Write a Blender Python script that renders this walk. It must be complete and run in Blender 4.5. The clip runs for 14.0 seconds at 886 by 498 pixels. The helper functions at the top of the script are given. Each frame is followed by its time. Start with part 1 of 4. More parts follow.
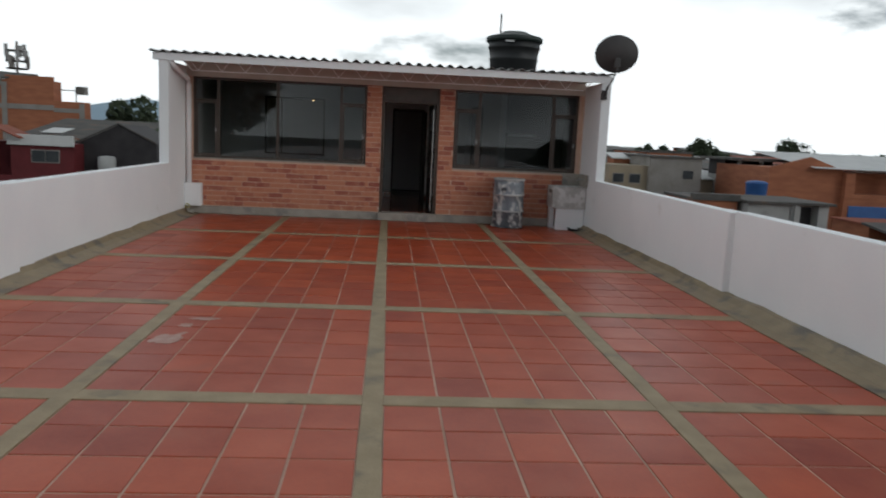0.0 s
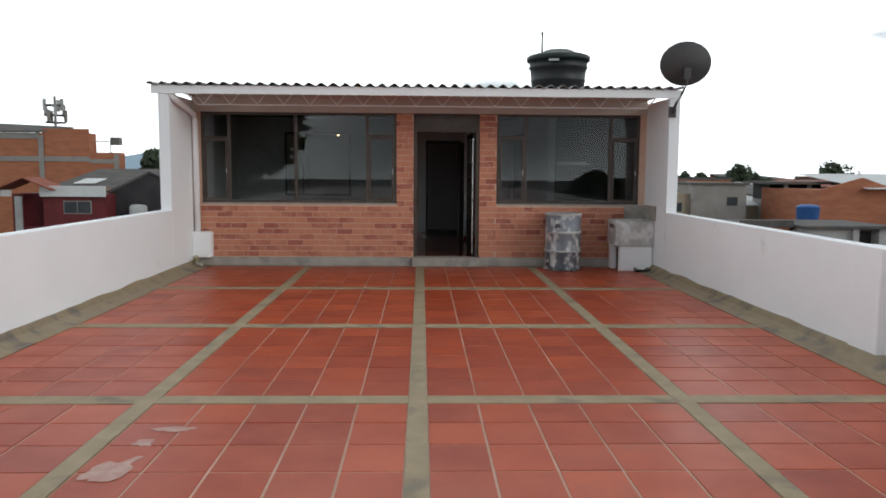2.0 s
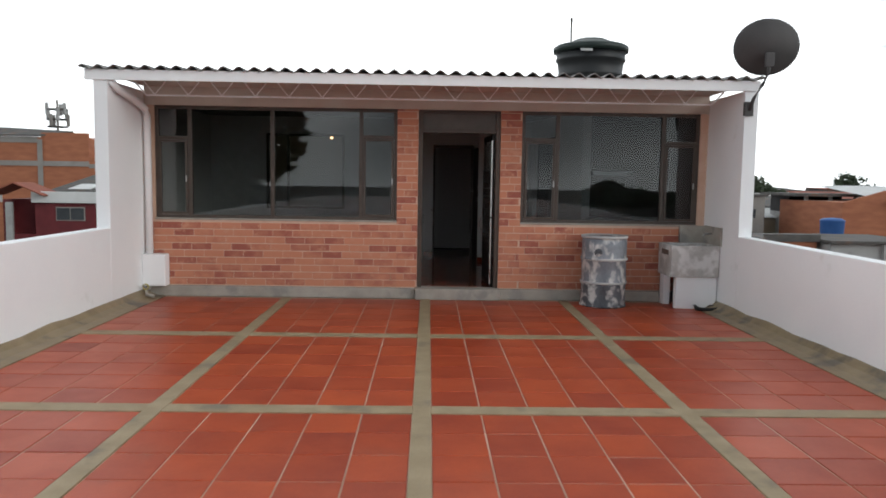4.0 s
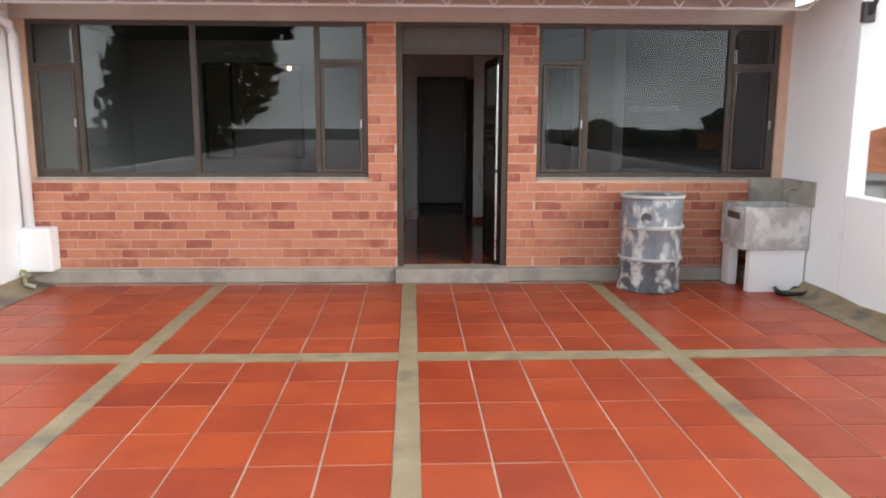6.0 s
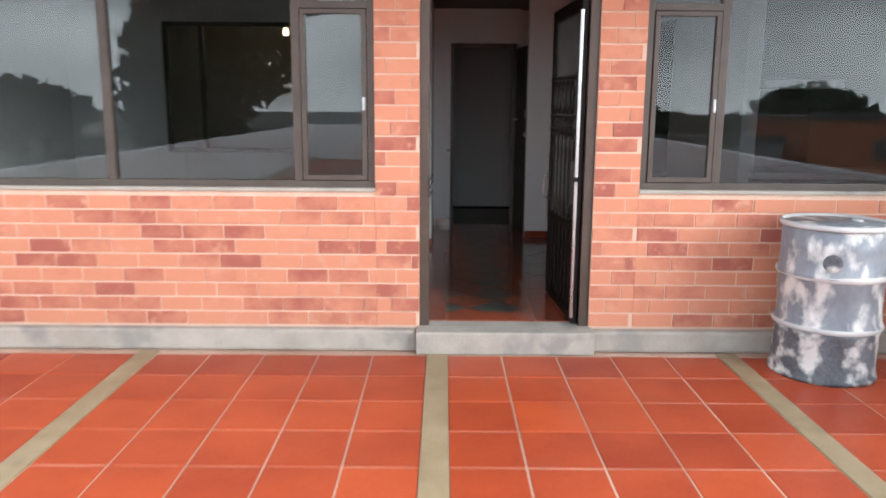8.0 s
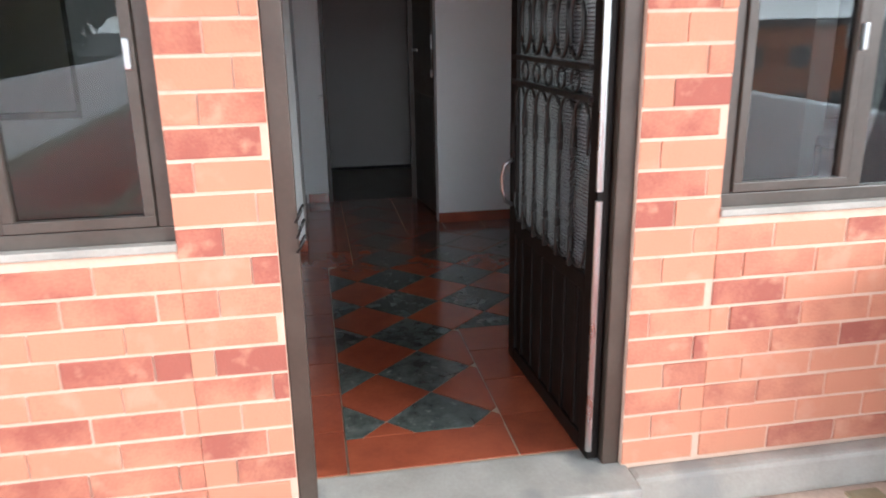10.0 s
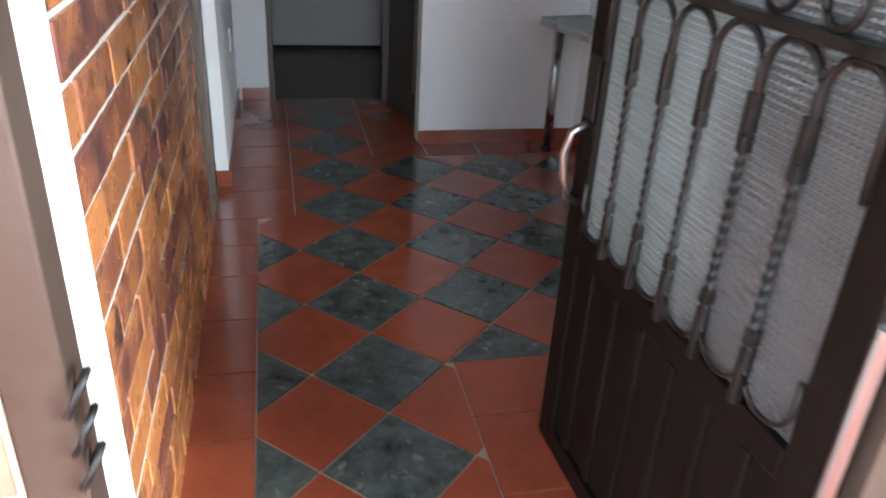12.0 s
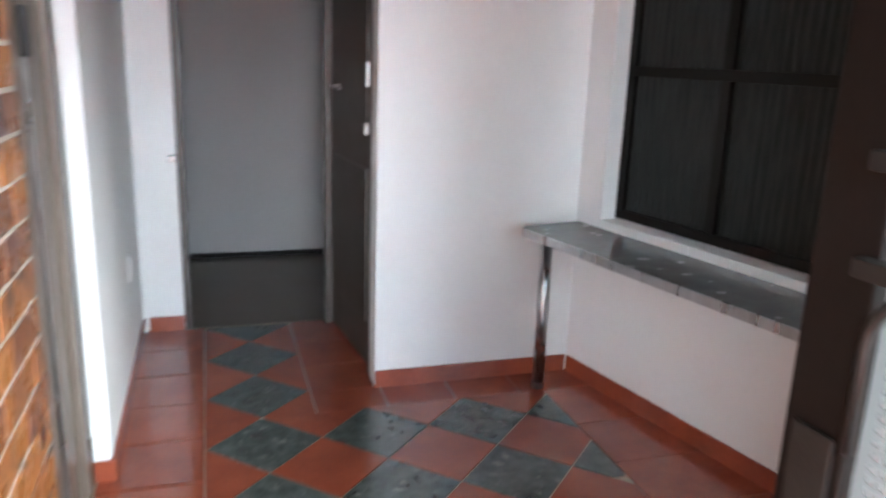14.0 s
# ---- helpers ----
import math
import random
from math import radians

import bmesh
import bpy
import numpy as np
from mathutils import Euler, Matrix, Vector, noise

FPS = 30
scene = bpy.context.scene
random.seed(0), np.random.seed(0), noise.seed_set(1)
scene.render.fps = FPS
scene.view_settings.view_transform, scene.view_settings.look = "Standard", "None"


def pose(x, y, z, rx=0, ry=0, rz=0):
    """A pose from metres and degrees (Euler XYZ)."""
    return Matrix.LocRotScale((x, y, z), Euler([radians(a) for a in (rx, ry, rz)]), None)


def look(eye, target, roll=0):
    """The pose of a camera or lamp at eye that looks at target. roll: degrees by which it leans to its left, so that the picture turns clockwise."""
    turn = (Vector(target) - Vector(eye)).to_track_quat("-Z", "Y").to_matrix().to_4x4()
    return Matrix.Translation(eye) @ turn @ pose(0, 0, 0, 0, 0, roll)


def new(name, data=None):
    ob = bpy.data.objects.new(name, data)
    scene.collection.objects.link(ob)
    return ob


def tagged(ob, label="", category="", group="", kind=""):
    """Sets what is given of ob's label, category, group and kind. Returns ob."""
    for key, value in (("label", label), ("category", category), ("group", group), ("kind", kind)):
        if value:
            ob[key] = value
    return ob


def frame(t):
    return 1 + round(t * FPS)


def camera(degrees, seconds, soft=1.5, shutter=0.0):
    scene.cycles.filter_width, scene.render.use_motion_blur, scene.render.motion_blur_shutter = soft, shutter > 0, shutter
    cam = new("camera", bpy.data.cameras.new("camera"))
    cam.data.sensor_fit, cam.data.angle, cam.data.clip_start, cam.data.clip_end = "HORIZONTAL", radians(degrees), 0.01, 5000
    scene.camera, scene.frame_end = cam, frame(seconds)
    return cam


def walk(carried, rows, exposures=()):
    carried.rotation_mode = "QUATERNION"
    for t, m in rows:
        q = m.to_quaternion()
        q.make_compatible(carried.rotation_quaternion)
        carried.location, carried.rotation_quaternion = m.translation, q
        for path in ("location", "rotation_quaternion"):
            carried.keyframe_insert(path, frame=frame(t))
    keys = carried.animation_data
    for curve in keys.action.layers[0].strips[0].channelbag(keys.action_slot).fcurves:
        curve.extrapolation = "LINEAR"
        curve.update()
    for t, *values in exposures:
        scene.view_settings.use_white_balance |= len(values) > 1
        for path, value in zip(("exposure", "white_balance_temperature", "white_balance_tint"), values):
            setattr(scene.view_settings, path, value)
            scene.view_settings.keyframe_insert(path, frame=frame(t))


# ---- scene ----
cam = camera(60.6, 14.0, soft=1.7, shutter=0.5)
PATH = [
    (0, (-0.365, -14.357, 1.616), (-0.214, -12.384, 1.322), 2.7),
    (0.5, (-0.35, -14.019, 1.606), (-0.298, -12.031, 1.394), 3.0),
    (1, (-0.326, -13.569, 1.576), (-0.338, -11.573, 1.462), 2.5),
    (1.5, (-0.393, -13.048, 1.595), (-0.445, -11.053, 1.462), 0.9),
    (2, (-0.39, -12.449, 1.543), (-0.333, -10.46, 1.341), 0.4),
    (2.5, (-0.38, -11.869, 1.552), (-0.372, -9.881, 1.337), 1.9),
    (3, (-0.408, -11.268, 1.56), (-0.385, -9.274, 1.402), 0.8),
    (3.5, (-0.388, -10.652, 1.573), (-0.358, -8.66, 1.405), 0.9),
    (6, (-0.382, -7.389, 1.568), (-0.3, -5.419, 1.235), 0.2),
    (6.5, (-0.349, -6.743, 1.552), (-0.322, -4.782, 1.16), 2.0),
    (7, (-0.367, -6.074, 1.535), (-0.346, -4.099, 1.22), 0.6),
    (7.5, (-0.377, -5.388, 1.515), (-0.315, -3.423, 1.146), 5.6),
    (8, (-0.38, -4.677, 1.54), (-0.379, -2.712, 1.165), 0.4),
    (8.5, (-0.419, -4.007, 1.507), (-0.3, -2.023, 1.288), -0.4),
    (10.8, (-0.378, -1.34, 1.657), (0.026, 0.467, 0.902), 1.1),
    (11, (-0.351, -1.184, 1.612), (0.085, 0.609, 0.842), 2.1),
    (11.5, (-0.278, -0.848, 1.546), (0.208, 0.882, 0.668), 3.9),
    (12, (-0.263, -0.608, 1.549), (0.147, 1.123, 0.635), 3.2),
    (12.5, (-0.231, -0.373, 1.545), (0.099, 1.41, 0.7), 1.1),
    (13, (-0.168, -0.157, 1.547), (0.143, 1.703, 0.878), 1.3),
    (13.5, (-0.122, 0.031, 1.526), (0.179, 1.919, 0.939), 3.3),
    (14, (-0.15, 0.36, 1.54), (0.43, 2.208, 1.043), 2.0),
]
EXPOSURE = [(0.0, -1.45, 6250, 5), (0.5, -1.0, 6250, 5), (2.5, -0.8, 6250, 5), (3.5, -0.75, 6300, 6), (6.0, 0.3, 6350, 7), (7.0, 0.65, 6200, 7), (8.5, 1.2, 6000, 6), (10.8, 1.75, 5700, 4), (11.5, 2.2, 5600, 4), (12.0, 2.6, 5650, 3), (13.2, 2.95, 5700, 3), (14.0, 3.85, 5700, 3)]
walk(cam, [(t, look(eye, target, roll)) for t, eye, target, roll in PATH], EXPOSURE)

# ---- world and sun ----
world = bpy.data.worlds.new("world")
scene.world = world
world.use_nodes = True
wn, wl = world.node_tree.nodes, world.node_tree.links
wn.clear()
w_out = wn.new("ShaderNodeOutputWorld")
w_bg = wn.new("ShaderNodeBackground")
w_sky = wn.new("ShaderNodeTexSky")
w_sky.sky_type, w_sky.sun_disc = "NISHITA", False
w_sky.sun_elevation, w_sky.sun_rotation = radians(18.8), radians(131)
w_co = wn.new("ShaderNodeTexCoord")
w_map = wn.new("ShaderNodeMapping")
w_map.inputs["Scale"].default_value = (1.0, 1.0, 2.6)
w_noise = wn.new("ShaderNodeTexNoise")
w_noise.inputs["Scale"].default_value, w_noise.inputs["Detail"].default_value = 2.3, 7
w_noise.inputs["Roughness"].default_value = 0.55
w_cover = wn.new("ShaderNodeValToRGB")
w_cover.color_ramp.elements[0].position, w_cover.color_ramp.elements[1].position = 0.31, 0.38
w_grey = wn.new("ShaderNodeTexNoise")
w_grey.inputs["Scale"].default_value, w_grey.inputs["Detail"].default_value = 1.7, 6
w_tone = wn.new("ShaderNodeValToRGB")
w_tone.color_ramp.elements[0].position, w_tone.color_ramp.elements[0].color = 0.50, (29.0, 29.2, 29.6, 1)
w_tone.color_ramp.elements[1].position, w_tone.color_ramp.elements[1].color = 0.74, (9.0, 9.4, 9.9, 1)
w_mix = wn.new("ShaderNodeMix")
w_mix.data_type = "RGBA"
wl.new(w_co.outputs["Generated"], w_map.inputs["Vector"])
wl.new(w_map.outputs[0], w_noise.inputs["Vector"])
wl.new(w_map.outputs[0], w_grey.inputs["Vector"])
w_low = wn.new("ShaderNodeMath")
w_low.operation = "MINIMUM"
w_low.inputs[1].default_value = 0.3
w_thin = wn.new("ShaderNodeMath")  # closed cover at the horizon, gaps higher up
w_thin.operation = "MULTIPLY_ADD"
w_thin.inputs[1].default_value = -0.45
wl.new(w_noise.outputs["Fac"], w_thin.inputs[2])
wl.new(w_thin.outputs[0], w_cover.inputs["Fac"])
w_sep = wn.new("ShaderNodeSeparateXYZ")
wl.new(w_co.outputs["Generated"], w_sep.inputs[0])
wl.new(w_sep.outputs["Z"], w_low.inputs[0])
wl.new(w_low.outputs[0], w_thin.inputs[0])
w_high = wn.new("ShaderNodeMath")  # the cloud cover is heavier overhead than at the horizon
w_high.operation = "MULTIPLY_ADD"
w_high.inputs[1].default_value = 0.17
wl.new(w_sep.outputs["Z"], w_high.inputs[0])
wl.new(w_grey.outputs["Fac"], w_high.inputs[2])
w_side = wn.new("ShaderNodeMath")  # heavier, more broken cloud to the south
w_side.operation = "MULTIPLY_ADD"
w_side.inputs[1].default_value = -0.15
wl.new(w_sep.outputs["Y"], w_side.inputs[0])
wl.new(w_high.outputs[0], w_side.inputs[2])
wl.new(w_side.outputs[0], w_tone.inputs["Fac"])
wl.new(w_cover.outputs["Color"], w_mix.inputs["Factor"])
wl.new(w_sky.outputs[0], w_mix.inputs["A"])
wl.new(w_tone.outputs["Color"], w_mix.inputs["B"])
wl.new(w_mix.outputs["Result"], w_bg.inputs["Color"])
w_bg.inputs["Strength"].default_value = 0.1
wl.new(w_bg.outputs[0], w_out.inputs["Surface"])
sun = new("sun", bpy.data.lights.new("sun", "SUN"))
sun.data.energy, sun.data.angle, sun.data.color = 1.4, radians(28), (1.0, 0.97, 0.93)
sun.matrix_world = look((11.5, -10, 5.2), (0, 0, 0))


# ---- materials ----
def mat(name, a, b, rough=0.6, scale=8.0, bump=0.1, metal=0.0, grain=60.0, spread=0.0, stain=None, stain_at=0.62, stain_scale=1.5, stretch=(1, 1, 1), coat=0.0, rough_var=0.12, lo=0.45, hi=None):
    """A surface of two colours mixed by noise at two scales, with fine relief; spread: how far pieces differ; stain: a third colour in patches."""
    m = bpy.data.materials.new(name)
    m.use_nodes = True
    n, l = m.node_tree.nodes, m.node_tree.links
    p = n["Principled BSDF"]
    co = n.new("ShaderNodeTexCoord")
    mp = n.new("ShaderNodeMapping")
    mp.inputs["Scale"].default_value = stretch
    l.new(co.outputs["Object"], mp.inputs["Vector"])
    geo = n.new("ShaderNodeNewGeometry")
    inf = n.new("ShaderNodeObjectInfo")
    add = n.new("ShaderNodeMath")
    add.operation = "ADD"
    l.new(geo.outputs["Random Per Island"], add.inputs[0])
    l.new(inf.outputs["Random"], add.inputs[1])
    fr = n.new("ShaderNodeMath")
    fr.operation = "FRACT"
    l.new(add.outputs[0], fr.inputs[0])
    off = n.new("ShaderNodeVectorMath")
    off.operation = "ADD"
    comb = n.new("ShaderNodeMath")
    comb.operation = "MULTIPLY"
    comb.inputs[1].default_value = 37.0 if spread else 0.0
    l.new(fr.outputs[0], comb.inputs[0])
    l.new(mp.outputs[0], off.inputs[0])
    l.new(comb.outputs[0], off.inputs[1])
    t1 = n.new("ShaderNodeTexNoise")
    t1.inputs["Scale"].default_value, t1.inputs["Detail"].default_value = scale, 5
    t2 = n.new("ShaderNodeTexNoise")
    t2.inputs["Scale"].default_value, t2.inputs["Detail"].default_value = grain, 3
    for t in (t1, t2):
        l.new(off.outputs[0], t.inputs["Vector"])
    s1 = n.new("ShaderNodeMath")
    s1.operation = "MULTIPLY_ADD"
    s1.inputs[1].default_value = 0.35
    l.new(t2.outputs["Fac"], s1.inputs[0])
    l.new(t1.outputs["Fac"], s1.inputs[2])
    s2 = n.new("ShaderNodeMath")
    s2.operation = "MULTIPLY_ADD"
    s2.inputs[1].default_value = spread
    l.new(fr.outputs[0], s2.inputs[0])
    l.new(s1.outputs[0], s2.inputs[2])
    rng = n.new("ShaderNodeMapRange")
    rng.inputs["From Min"].default_value, rng.inputs["From Max"].default_value = lo, hi or 0.9 + spread
    l.new(s2.outputs[0], rng.inputs["Value"])
    mix = n.new("ShaderNodeMix")
    mix.data_type = "RGBA"
    mix.inputs["A"].default_value, mix.inputs["B"].default_value = (*a, 1), (*b, 1)
    l.new(rng.outputs[0], mix.inputs["Factor"])
    colour = mix.outputs["Result"]
    if stain:
        t3 = n.new("ShaderNodeTexNoise")
        t3.inputs["Scale"].default_value, t3.inputs["Detail"].default_value = stain_scale, 6
        l.new(off.outputs[0], t3.inputs["Vector"])
        r3 = n.new("ShaderNodeMapRange")
        r3.inputs["From Min"].default_value, r3.inputs["From Max"].default_value = stain_at - 0.05, stain_at + 0.07
        l.new(t3.outputs["Fac"], r3.inputs["Value"])
        m3 = n.new("ShaderNodeMix")
        m3.data_type = "RGBA"
        m3.inputs["B"].default_value = (*stain, 1)
        l.new(colour, m3.inputs["A"])
        l.new(r3.outputs[0], m3.inputs["Factor"])
        colour = m3.outputs["Result"]
    l.new(colour, p.inputs["Base Color"])
    rr = n.new("ShaderNodeMapRange")
    rr.inputs["To Min"].default_value, rr.inputs["To Max"].default_value = max(0.03, rough - rough_var), min(1, rough + rough_var)
    l.new(t1.outputs["Fac"], rr.inputs["Value"])
    l.new(rr.outputs[0], p.inputs["Roughness"])
    p.inputs["Metallic"].default_value = metal
    p.inputs["Coat Weight"].default_value = coat
    p.inputs["Coat Roughness"].default_value = 0.12
    if bump:
        bm_ = n.new("ShaderNodeBump")
        bm_.inputs["Strength"].default_value, bm_.inputs["Distance"].default_value = bump, 0.01
        l.new(s1.outputs[0], bm_.inputs["Height"])
        l.new(bm_.outputs[0], p.inputs["Normal"])
    return m


def glass(name, tint, rough=0.0, see=1.0, body=0.55):
    """A thin pane: clear, with a mirror gloss that grows towards grazing."""
    m = bpy.data.materials.new(name)
    m.use_nodes = True
    n, l = m.node_tree.nodes, m.node_tree.links
    n.clear()
    out = n.new("ShaderNodeOutputMaterial")
    mix = n.new("ShaderNodeMixShader")
    fre = n.new("ShaderNodeFresnel")
    fre.inputs["IOR"].default_value = 1.56
    tr = n.new("ShaderNodeBsdfTransparent")
    tr.inputs["Color"].default_value = (*tint, 1)
    gl = n.new("ShaderNodeBsdfGlossy")
    gl.inputs["Roughness"].default_value = rough
    l.new(fre.outputs[0], mix.inputs[0])
    last = tr.outputs[0]
    if see < 1.0:
        df = n.new("ShaderNodeBsdfTranslucent")
        df.inputs["Color"].default_value = (body * 1.3, body * 1.35, body * 1.35, 1)
        dd = n.new("ShaderNodeBsdfDiffuse")
        dd.inputs["Color"].default_value = (body, body * 1.03, body * 1.03, 1)
        m1 = n.new("ShaderNodeMixShader")
        m1.inputs[0].default_value = 0.35
        l.new(df.outputs[0], m1.inputs[1])
        l.new(dd.outputs[0], m1.inputs[2])
        m2 = n.new("ShaderNodeMixShader")
        m2.inputs[0].default_value = 1.0 - see
        l.new(last, m2.inputs[1])
        l.new(m1.outputs[0], m2.inputs[2])
        last = m2.outputs[0]
    l.new(last, mix.inputs[1])
    l.new(gl.outputs[0], mix.inputs[2])
    l.new(mix.outputs[0], out.inputs["Surface"])
    return m


WHITE = mat("white_paint", (0.85, 0.86, 0.875), (0.90, 0.905, 0.91), 0.75, 1.3, 0.12, grain=45, stain=(0.66, 0.65, 0.62), stain_at=0.72)
# ceiling colour darkened so that the rooms stay dim from outside
CEILDARK = mat("dimmed_brown_ceiling", (0.06, 0.045, 0.035), (0.10, 0.075, 0.055), 0.6, 3, 0.2, stretch=(8, 0.6, 1))
# the back room's shade is put into this grey wall colour
DIMGREY = mat("dim_room_grey", (0.42, 0.41, 0.40), (0.47, 0.46, 0.45), 0.7, 1.1, 0.05)
# kitchen wall coloured dark to stand in for the unlit room
DARKWALL = mat("shade_dark_kitchen_wall", (0.085, 0.08, 0.075), (0.13, 0.125, 0.12), 0.4, 3, 0.1)
SOFFIT = mat("beige_soffit", (0.52, 0.47, 0.41), (0.62, 0.57, 0.51), 0.8, 2, 0.15)
PLASTER = mat("interior_white_paint", (0.83, 0.83, 0.82), (0.87, 0.87, 0.86), 0.6, 1.1, 0.05, grain=30)
CONCRETE = mat("grey_brown_concrete", (0.20, 0.15, 0.085), (0.31, 0.24, 0.145), 0.5, 5, 0.4, grain=90, stain=(0.12, 0.10, 0.075), stain_at=0.6, stain_scale=3)
STRIP = mat("tan_concrete_strip", (0.25, 0.185, 0.10), (0.37, 0.285, 0.175), 0.6, 5, 0.4, grain=90, stain=(0.19, 0.15, 0.10), stain_at=0.62, stain_scale=3)
GREYCON = mat("grey_cement", (0.31, 0.285, 0.245), (0.42, 0.39, 0.345), 0.8, 6, 0.5, grain=80, stain=(0.26, 0.25, 0.23), stain_at=0.6, stain_scale=4)
TILE = mat("red_clay_tile", (0.50, 0.088, 0.028), (0.27, 0.039, 0.018), 0.36, 2.2, 0.12, grain=40, spread=0.5, stain=(0.36, 0.075, 0.035), stain_at=0.66)
GROUT = mat("pale_grout", (0.34, 0.19, 0.13), (0.62, 0.44, 0.34), 0.75, 1.2, 0.3)
BRICK = mat("orange_brick", (0.54, 0.225, 0.135), (0.33, 0.10, 0.07), 0.8, 7, 0.35, grain=120, spread=0.75, lo=0.98, hi=1.42, stain=(0.56, 0.27, 0.175), stain_at=0.63, stain_scale=9)
MORTAR = mat("pale_mortar", (0.58, 0.38, 0.28), (0.66, 0.48, 0.37), 0.9, 6, 0.5)
BRICK_IN = mat("varnished_brick", (0.48, 0.195, 0.06), (0.14, 0.05, 0.04), 0.28, 9, 0.35, grain=90, spread=0.55, lo=0.7, hi=1.25, stain=(0.06, 0.035, 0.03), stain_at=0.62, stain_scale=11, coat=0.12)
MORTAR_IN = mat("grey_mortar", (0.52, 0.46, 0.39), (0.64, 0.58, 0.50), 0.6, 8, 0.5)
FRAME = mat("dark_brown_metal", (0.055, 0.042, 0.033), (0.085, 0.067, 0.055), 0.4, 6, 0.08)
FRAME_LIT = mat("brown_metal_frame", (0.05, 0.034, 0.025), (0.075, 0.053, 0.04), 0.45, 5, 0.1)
SIDE_DOOR = mat("taupe_metal_paint", (0.13, 0.10, 0.078), (0.18, 0.145, 0.115), 0.4, 5, 0.1)
IRON = mat("black_wrought_iron", (0.008, 0.007, 0.0065), (0.016, 0.014, 0.012), 0.42, 20, 0.2)
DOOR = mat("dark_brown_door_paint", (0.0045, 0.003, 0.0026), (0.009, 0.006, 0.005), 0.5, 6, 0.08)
STEEL = mat("brushed_steel", (0.42, 0.42, 0.42), (0.55, 0.55, 0.55), 0.3, 4, 0.05, metal=1.0, stretch=(1, 8, 1))
COUNTER = mat("grey_stone_counter", (0.17, 0.17, 0.165), (0.23, 0.23, 0.225), 0.24, 12, 0.03, grain=200)
BARREL = mat("worn_grey_barrel_paint", (0.13, 0.145, 0.17), (0.27, 0.29, 0.32), 0.5, 5, 0.35, metal=0.15, grain=26, stain=(0.62, 0.61, 0.59), stain_at=0.565, stain_scale=8, stretch=(1, 1, 0.6))
BARREL_LOW = mat("barrel_black_smears", (0.035, 0.04, 0.048), (0.16, 0.17, 0.19), 0.6, 5, 0.35, stain=(0.58, 0.57, 0.55), stain_at=0.56, stain_scale=8)
RIM = mat("pale_barrel_rim", (0.55, 0.54, 0.52), (0.40, 0.41, 0.42), 0.6, 8, 0.2)
TANK = mat("black_plastic_tank", (0.007, 0.008, 0.009), (0.014, 0.016, 0.017), 0.5, 3, 0.1)
TANKLID = mat("dark_green_lid", (0.008, 0.017, 0.014), (0.015, 0.028, 0.023), 0.5, 3, 0.1)
DISH = mat("dark_grey_dish", (0.045, 0.042, 0.042), (0.07, 0.065, 0.065), 0.6, 3, 0.05)
ROOF = mat("grey_fibre_cement", (0.17, 0.165, 0.155), (0.27, 0.26, 0.25), 0.9, 5, 0.4, stain=(0.08, 0.08, 0.08), stain_at=0.6)
RED_TILE_IN = mat("red_floor_tile", (0.36, 0.088, 0.04), (0.23, 0.052, 0.027), 0.16, 7, 0.04, grain=60, spread=0.2, coat=0.5, rough_var=0.06)
GREEN_TILE_IN = mat("green_marbled_tile", (0.022, 0.032, 0.03), (0.13, 0.15, 0.135), 0.16, 16, 0.04, grain=45, spread=0.1, stain=(0.20, 0.215, 0.19), stain_at=0.66, stain_scale=26, coat=0.5, rough_var=0.06)
GROUT_IN = mat("beige_floor_grout", (0.34, 0.25, 0.17), (0.42, 0.32, 0.23), 0.6, 5, 0.2)
ROOMFLOOR = mat("brown_floor", (0.13, 0.10, 0.075), (0.17, 0.13, 0.10), 0.35, 5, 0.05)
GLASS = glass("window_glass", (0.62, 0.64, 0.64))
FLUTED = glass("patterned_glass", (0.85, 0.88, 0.88), 0.12, see=0.5, body=0.3)
DARKGLASS = mat("dark_fluted_glass", (0.012, 0.013, 0.012), (0.028, 0.03, 0.028), 0.45, 6, 0.1, stretch=(1, 6, 1))
TILE.node_tree.nodes["Principled BSDF"].inputs["Specular IOR Level"].default_value = 0.26
IRON.node_tree.nodes["Principled BSDF"].inputs["Specular IOR Level"].default_value = 0.4
for m_ in (DARKGLASS, DOOR):
    m_.node_tree.nodes["Principled BSDF"].inputs["Specular IOR Level"].default_value = 0.18
LEAF = mat("dark_foliage", (0.02, 0.032, 0.014), (0.05, 0.07, 0.03), 0.7, 3, 0.0, spread=0.5)
BARK = mat("bark", (0.07, 0.05, 0.035), (0.12, 0.09, 0.065), 0.9, 6, 0.4)
ASPHALT = mat("ground_earth_and_asphalt", (0.055, 0.055, 0.053), (0.10, 0.095, 0.085), 0.9, 0.05, 0.1, grain=0.4)
F_ORANGE = mat("raw_orange_brick_wall", (0.42, 0.16, 0.08), (0.30, 0.11, 0.06), 0.9, 0.6, 0.2, grain=9, stretch=(1, 1, 4))
F_CONC = mat("weathered_concrete", (0.22, 0.205, 0.185), (0.32, 0.30, 0.28), 0.9, 0.5, 0.2, grain=6, stain=(0.22, 0.20, 0.18), stain_scale=0.6)
F_RED = mat("dark_red_house_paint", (0.15, 0.016, 0.02), (0.10, 0.012, 0.015), 0.7, 1, 0.1)
F_BLACK = mat("tarred_black_wall", (0.02, 0.018, 0.02), (0.045, 0.04, 0.042), 0.8, 1, 0.2)
F_CREAM = mat("faded_cream_wall", (0.36, 0.29, 0.20), (0.27, 0.23, 0.17), 0.9, 0.6, 0.2, grain=5, stain=(0.3, 0.26, 0.2), stain_scale=0.8)
F_WHITE = mat("dirty_white_wall", (0.45, 0.45, 0.44), (0.33, 0.33, 0.32), 0.9, 0.6, 0.2, stain=(0.3, 0.29, 0.28), stain_scale=0.8)
